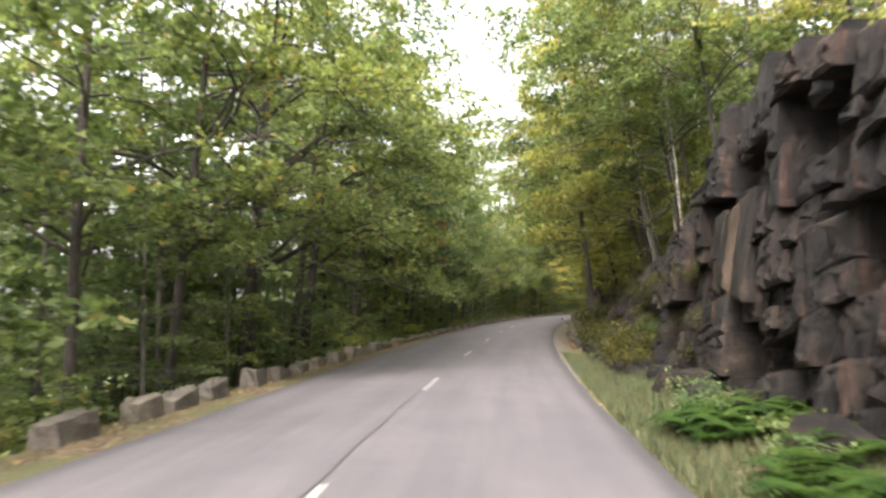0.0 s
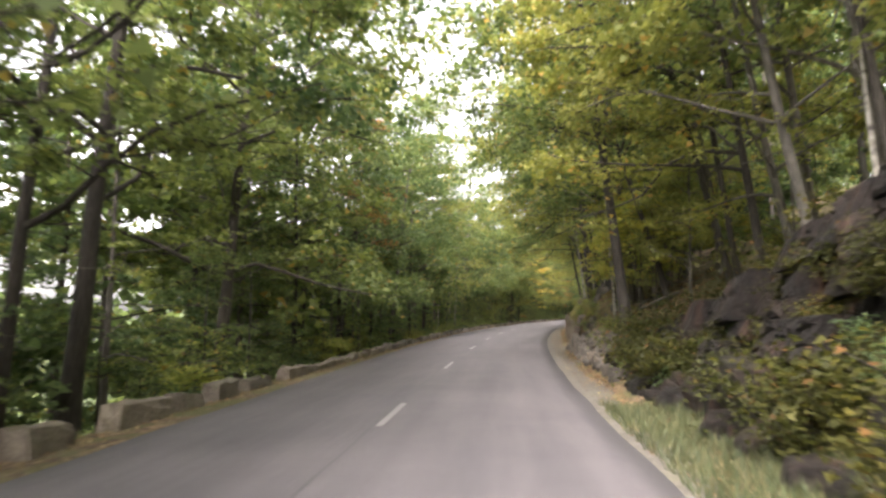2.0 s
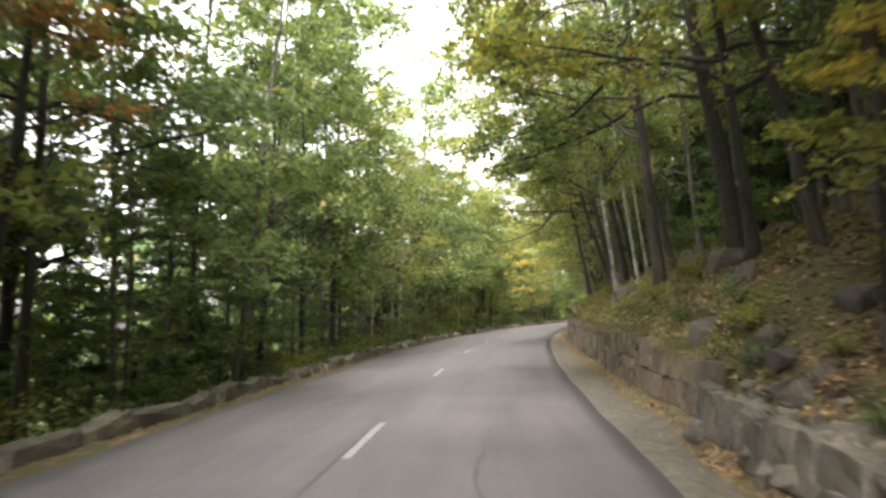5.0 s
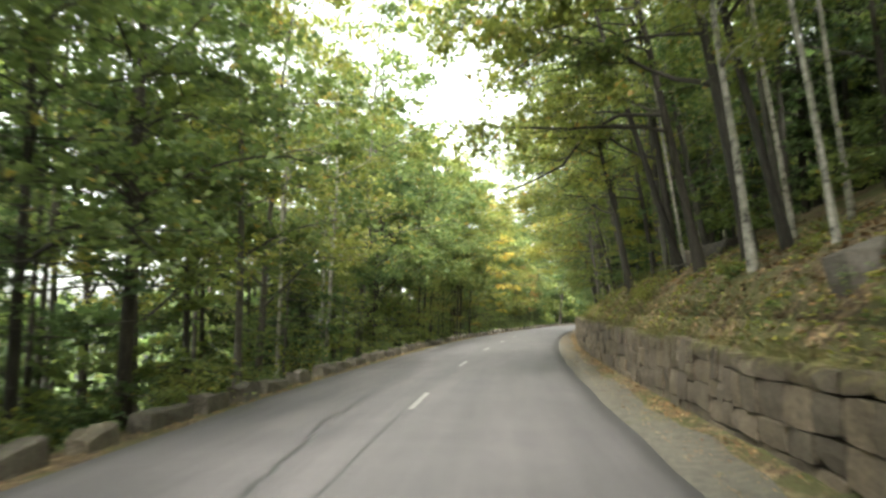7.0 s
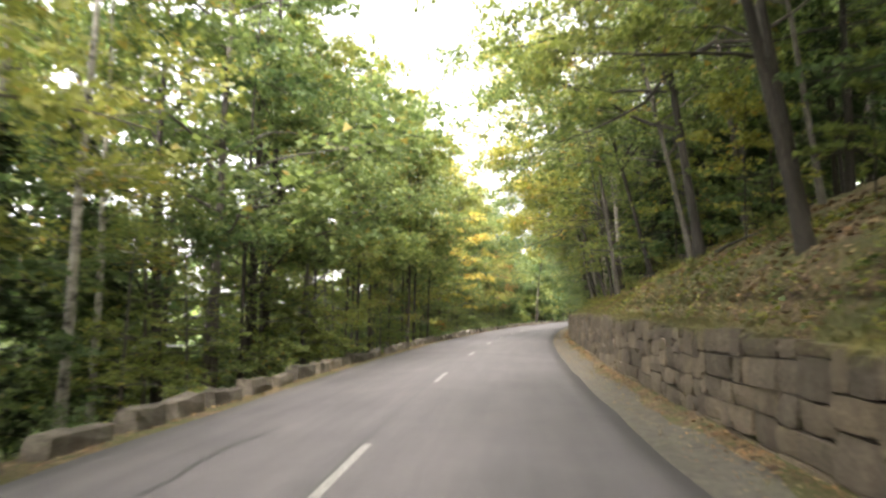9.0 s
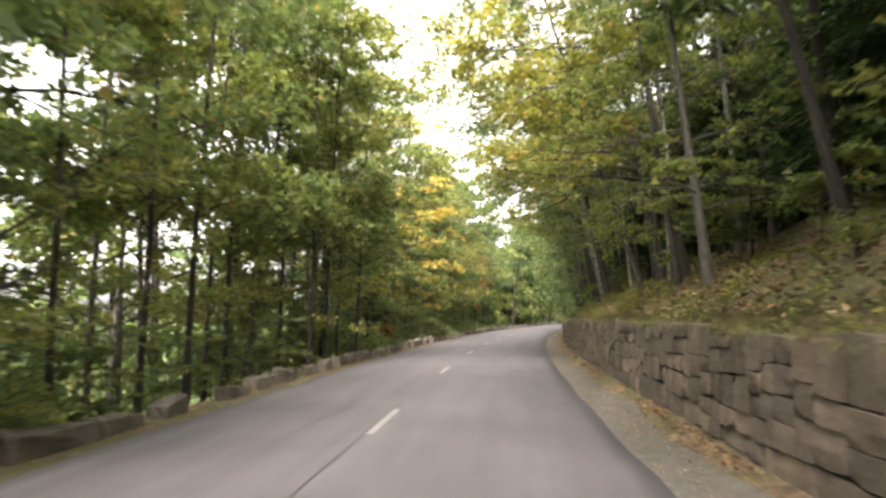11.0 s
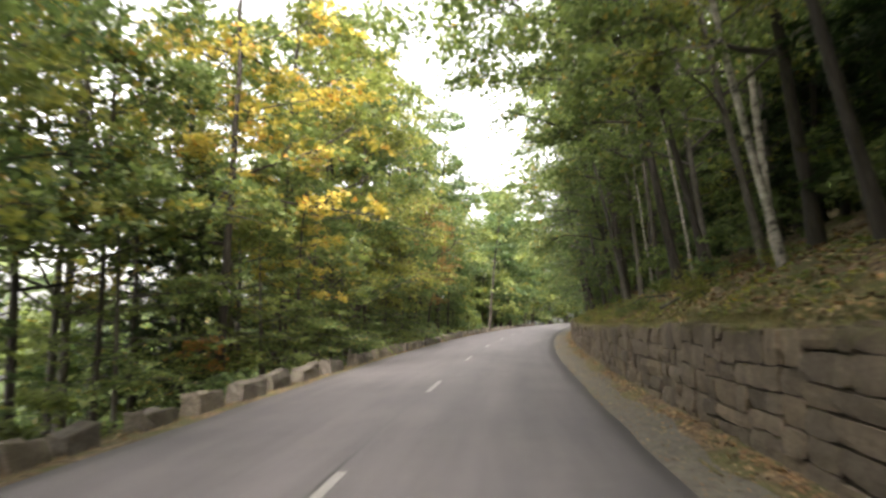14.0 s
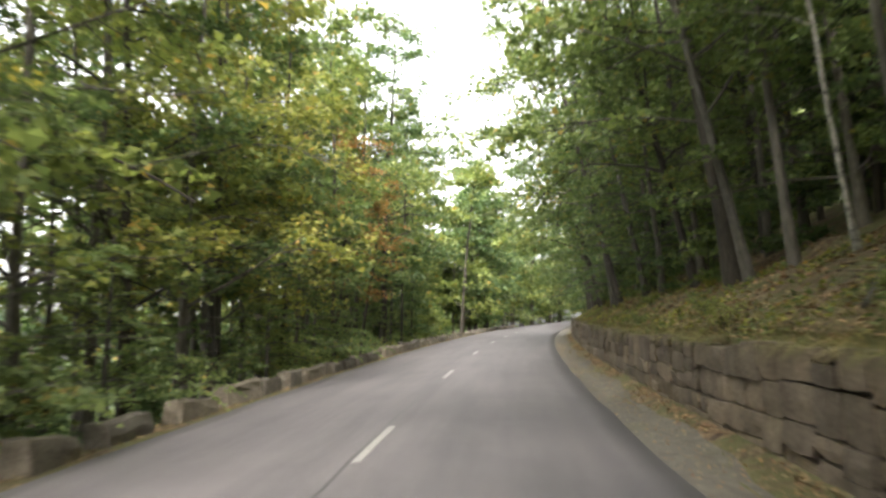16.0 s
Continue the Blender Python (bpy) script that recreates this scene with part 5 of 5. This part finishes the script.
# woods farther down the slope and up the hill
for name, u_range, mat in (("distant_woods_below", (-48, -19), GREEN), ("distant_woods_above", (28, 70), DEEP)):
    n = 16000
    s, u = rng.uniform(-50, 340, n), rng.uniform(*u_range, n)
    crown = 5 + 3 * np.sin(s * 0.31 + u * 0.2) * np.sin(u * 0.37 - s * 0.17)
    p = on_ground(s, u, 0.0)
    p[:, 2] += np.clip((crown + 5) * rng.uniform(0.05, 1.2, n), 0.3, None)
    tagged(new(name, mesh_of(name, *leaf_quads(p, 1.5, rng, 0.75, 0.3, True), mat)), "leafy canopy of the woods on the hillside", "woods", kind="stuff")

# dead branches lying on the slope
def fallen_branch(seed, length):
    rng = np.random.default_rng(seed)
    q = np.linspace(0, 1, 7)
    p = np.column_stack([(q - 0.5) * length, rng.normal(0, 0.05, 7).cumsum(), 0.05 + 0.22 * np.sin(q * 2.2) + rng.normal(0, 0.015, 7)])
    root = tagged(new("fallen_branch"), "bare grey dead branch lying on the leafy slope", "branch", "dead branches on the slope")
    child("stem", mesh_of("branch_stem", *tube(p, 0.045 * (1 - 0.75 * q) + 0.006, 6), BARK_PALE, True), root)
    for k in (2, 4, 5):
        w = np.linspace(0, 1, 4)
        d = np.array([rng.uniform(0.3, 0.7), rng.choice([-1, 1]) * rng.uniform(0.4, 0.8), rng.uniform(0.0, 0.3)]) * rng.uniform(0.5, 0.9)
        child("side_branch", mesh_of("branch_fork", *tube(p[k] + d * w[:, None], 0.02 * (1 - 0.8 * w) + 0.004, 5), BARK_PALE, True), root)
    return Kind(root)


dead = [fallen_branch(5, 3.2), fallen_branch(6, 2.2)]
for i, (s, u, turn) in enumerate(((44.0, 7.4, 0.5), (46.5, 8.2, 2.6), (49.0, 7.6, 0.9), (70.5, 7.2, 1.1), (86.0, 7.0, 2.9), (99.0, 6.9, 0.4), (112.5, 7.1, 2.2), (131.0, 6.7, 0.8), (150.5, 6.3, 0.6), (157.0, 6.5, 2.4), (161.5, 6.2, 1.0))):
    dead[i % 2].put(on_ground(s, u, 0.0), turn + heading(s), 1.0 - 0.03 * i, (-0.25, 0.0))

# ---- low plants ----
ferns = [fern(80), fern(81)]
for i in range(38):
    s, u = rng.uniform(2, 13.5), rng.uniform(4.75, 6.0)
    ferns[i % 2].put(on_ground(s, u, -0.02), rng.uniform(0, 6.28), rng.uniform(0.75, 1.25), (-0.1, 0))
for i in range(26):
    s, u = rng.uniform(8, 33), rng.uniform(4.9, 5.7)
    if s > 19:
        continue
    shrubs[(0, 2, 2)[i % 3] if s < 18 else 2].put(on_ground(s, u, -0.03), rng.uniform(0, 6.28), rng.uniform(0.3, 0.6))
for i in range(58):
    s, h = rng.uniform(17, 36), rng.uniform(0.4, 2.6)
    if h > float(cliff_h(s)) - 0.2 or (s < 21 and i % 2):
        continue
    face = 6.25 + 0.13 * h + (0.3 * h - 0.65) * float(smooth(21, 29, s))
    (shrubs[2] if i % 3 == 0 else brush[i % 2]).put(at(s, face + 0.1, h - 0.12), rng.uniform(0, 6.28), rng.uniform(0.35, 0.75), (-0.3, 0.1), "shrub rooted in a crack of the rocks")
for i in range(64):
    s = rng.uniform(22, 39.5)
    u = rng.uniform(5.0, 8.6)
    brush[i % 2].put(on_ground(s, u, -0.03 + 0.25 * (u > 6.2) * (s < 33)), rng.uniform(0, 6.28), rng.uniform(0.55, 1.15))
for i in range(26):
    s = rng.uniform(6, 24)
    (brush + shrubs[1:2])[i % 3].put(at(s, 7.4 + 0.13 * float(cliff_h(s)) + rng.uniform(-0.3, 0.8), float(cliff_h(s)) - 0.15), rng.uniform(0, 6.28), rng.uniform(0.4, 0.9), (-0.2, 0), "shrub growing along the top of the cliff")
for i in range(9):
    s, u = rng.uniform(33.5, 41), rng.uniform(5.0, 6.3)
    shrubs[2].put(on_ground(s, u, -0.03), rng.uniform(0, 6.28), rng.uniform(0.6, 1.1))
for s, u, k in ((36.3, 5.6, 1.3), (37.8, 5.5, 1.45), (39.2, 5.5, 1.35), (40.2, 5.8, 1.1), (37.2, 6.6, 1.5), (38.8, 6.7, 1.4), (35.0, 5.8, 1.2)):
    brush[int(s) % 2].put(on_ground(s, u, -0.05), s * 7, k, (-0.15, 0.0), "large olive-green shrub at the end of the rocks")
for i in range(26):
    s, u = rng.uniform(36, 60), 5.2 + abs(rng.normal(0, 1.3))
    shrubs[(0, 2, 0, 1)[i % 4]].put(on_ground(s, u, -0.03), rng.uniform(0, 6.28), rng.uniform(0.25, 0.55))
for i in range(70):
    s, u = rng.uniform(60, 200), 5.5 + abs(rng.normal(0, 1.4))
    shrubs[(0, 1, 1)[i % 3]].put(on_ground(s, u, -0.03), rng.uniform(0, 6.28), rng.uniform(0.22, 0.6))
for i in range(56):
    s, u = rng.uniform(6, 200), rng.uniform(-6.6, -5.2)
    shrubs[i % 3].put(on_ground(s, u, -0.03), rng.uniform(0, 6.28), rng.uniform(0.6, 1.3))


def blades(name, s, u, length, mat, label, lean=0.35, wide=0.007):
    n = len(s)
    p = on_ground(s, u, -0.02)
    az = rng.uniform(0, 6.28, n)
    side = np.stack([np.cos(az), np.sin(az), 0 * az], -1) * wide
    top = p + np.stack([rng.normal(0, lean, n), rng.normal(0, lean, n), np.ones(n)], -1) * (length * rng.uniform(0.5, 1.3, n))[:, None]
    v = np.stack([p - side, p + side, top], 1).reshape(-1, 3)
    return tagged(new(name, mesh_of(name, v, np.arange(3 * n).reshape(n, 3), mat)), label, "grass", kind="stuff")


def spread(n, s_range, u_range):
    return rng.uniform(*s_range, n), rng.uniform(*u_range, n)


s, u = spread(34000, (-4, 33), (3.75, 5.8))
blades("verge_grass", s, u, 0.2, VERGE, "green verge grass below the cliff", 0.4, 0.013)
s, u = spread(26000, (56, 215), (0.2, 1.5))
blades("wall_top_grass", s, wall_u(s) + 0.1 + 0.6 * u ** 1.5, 0.12, MOSS, "mossy grass along the top of the wall", 0.8, 0.014)
s, u = spread(60000, (56, 215), (0.3, 3.6))
keep = np.sin(s * 0.7 + u) + np.sin(s * 1.7 - 2 * u + 1) + np.sin(s * 3.1 + u * 2.5) + rng.normal(0, 0.5, len(s)) > 0.5
for name, k, mat in (("ground_ivy", 0, GREEN), ("low_leafy_plants", 1, LIME)):
    a, b = s[keep][k::2], u[keep][k::2]
    p = on_ground(a, wall_u(a) + b, 0.03 + 0.09 * rng.random(len(a)) ** 2)
    tagged(new(name, mesh_of(name, *leaf_quads(p, 0.1, rng, 0.5, 0.1, True), mat)), "low leafy plants among the litter on the slope", "ground cover", kind="stuff")
n = 30000
s = rng.uniform(56, 225, n)
keep = np.sin(s * 0.8) + np.sin(s * 1.9 + 2) + rng.normal(0, 0.7, n) > -0.5
s = s[keep]
n = len(s)
u = wall_u(s) + rng.uniform(0.0, 0.4, n)
p = at(s, u, wall_h(s) + 0.01 + 0.3 * (u - wall_u(s)))
a = heading_of(s)
out = -rng.uniform(0.2, 1.0, n) * 0.24
tip = p + np.stack([out * np.cos(a), -out * np.sin(a), rng.uniform(-0.2, 0.16, n)], -1) + rng.normal(0, 0.05, (n, 3))
side = np.stack([np.sin(a), np.cos(a), 0 * a], -1) * 0.016
v = np.stack([p - side, p + side, tip], 1).reshape(-1, 3)
tagged(new("overhanging_grass", mesh_of("overhanging_grass", v, np.arange(3 * n).reshape(n, 3), MOSS)), "mat of grass and moss hanging over the wall", "grass", kind="stuff")
s, u = spread(16000, (-10, 230), (-5.6, -3.75))
blades("edge_grass", s, u, 0.13, DRY_GRASS, "dry yellow grass among the guard stones", 0.6)
s, u = spread(9000, (34, 215), (3.9, 4.75))
keep = np.sin(s * 0.9) + np.sin(s * 2.3 + 1) > 0.4
blades("gutter_grass", s[keep], u[keep], 0.09, GRASS, "sparse grass in the gutter", 0.6)


def fallen(name, s, u, size, label, lift=0.015):
    p = on_ground(s, u, lift)
    v, f = leaf_quads(p, size, rng, 0.25, 0.0, True)
    return tagged(new(name, mesh_of(name, v, f, LITTER)), label, "leaves", kind="stuff")


s, u = spread(32000, (30, 215), (5.0, 9.0))
fallen("slope_leaves", s, u, 0.12, "brown fallen leaves on the slope", 0.03)
s = rng.uniform(33, 215, 17000)
s = s[np.sin(s * 0.5) + np.sin(s * 1.3 + 1) + rng.normal(0, 0.9, len(s)) > -0.2]
fallen("gutter_debris", *spread(7000, (24, 200), (3.75, 4.65)), 0.05, "small brown leaf scraps strewn over the gutter", 0.035)
fallen("gutter_leaves", s, wall_u(s) - 0.08 - np.abs(rng.normal(0, 0.14, len(s))) - 0.12 * (s < 56), 0.065, "orange fallen leaves along the foot of the wall", 0.03)
s = rng.uniform(-10, 220, 4500)
fallen("edge_leaves", s, -4.0 - np.abs(rng.normal(0, 0.5, len(s))), 0.085, "yellow and brown fallen leaves among the guard stones", 0.02)
s, u = spread(7500, (36, 62), (4.75, 8.5))
fallen("bank_leaves", s, u, 0.09, "orange fallen leaves on the stony bank", 0.05)
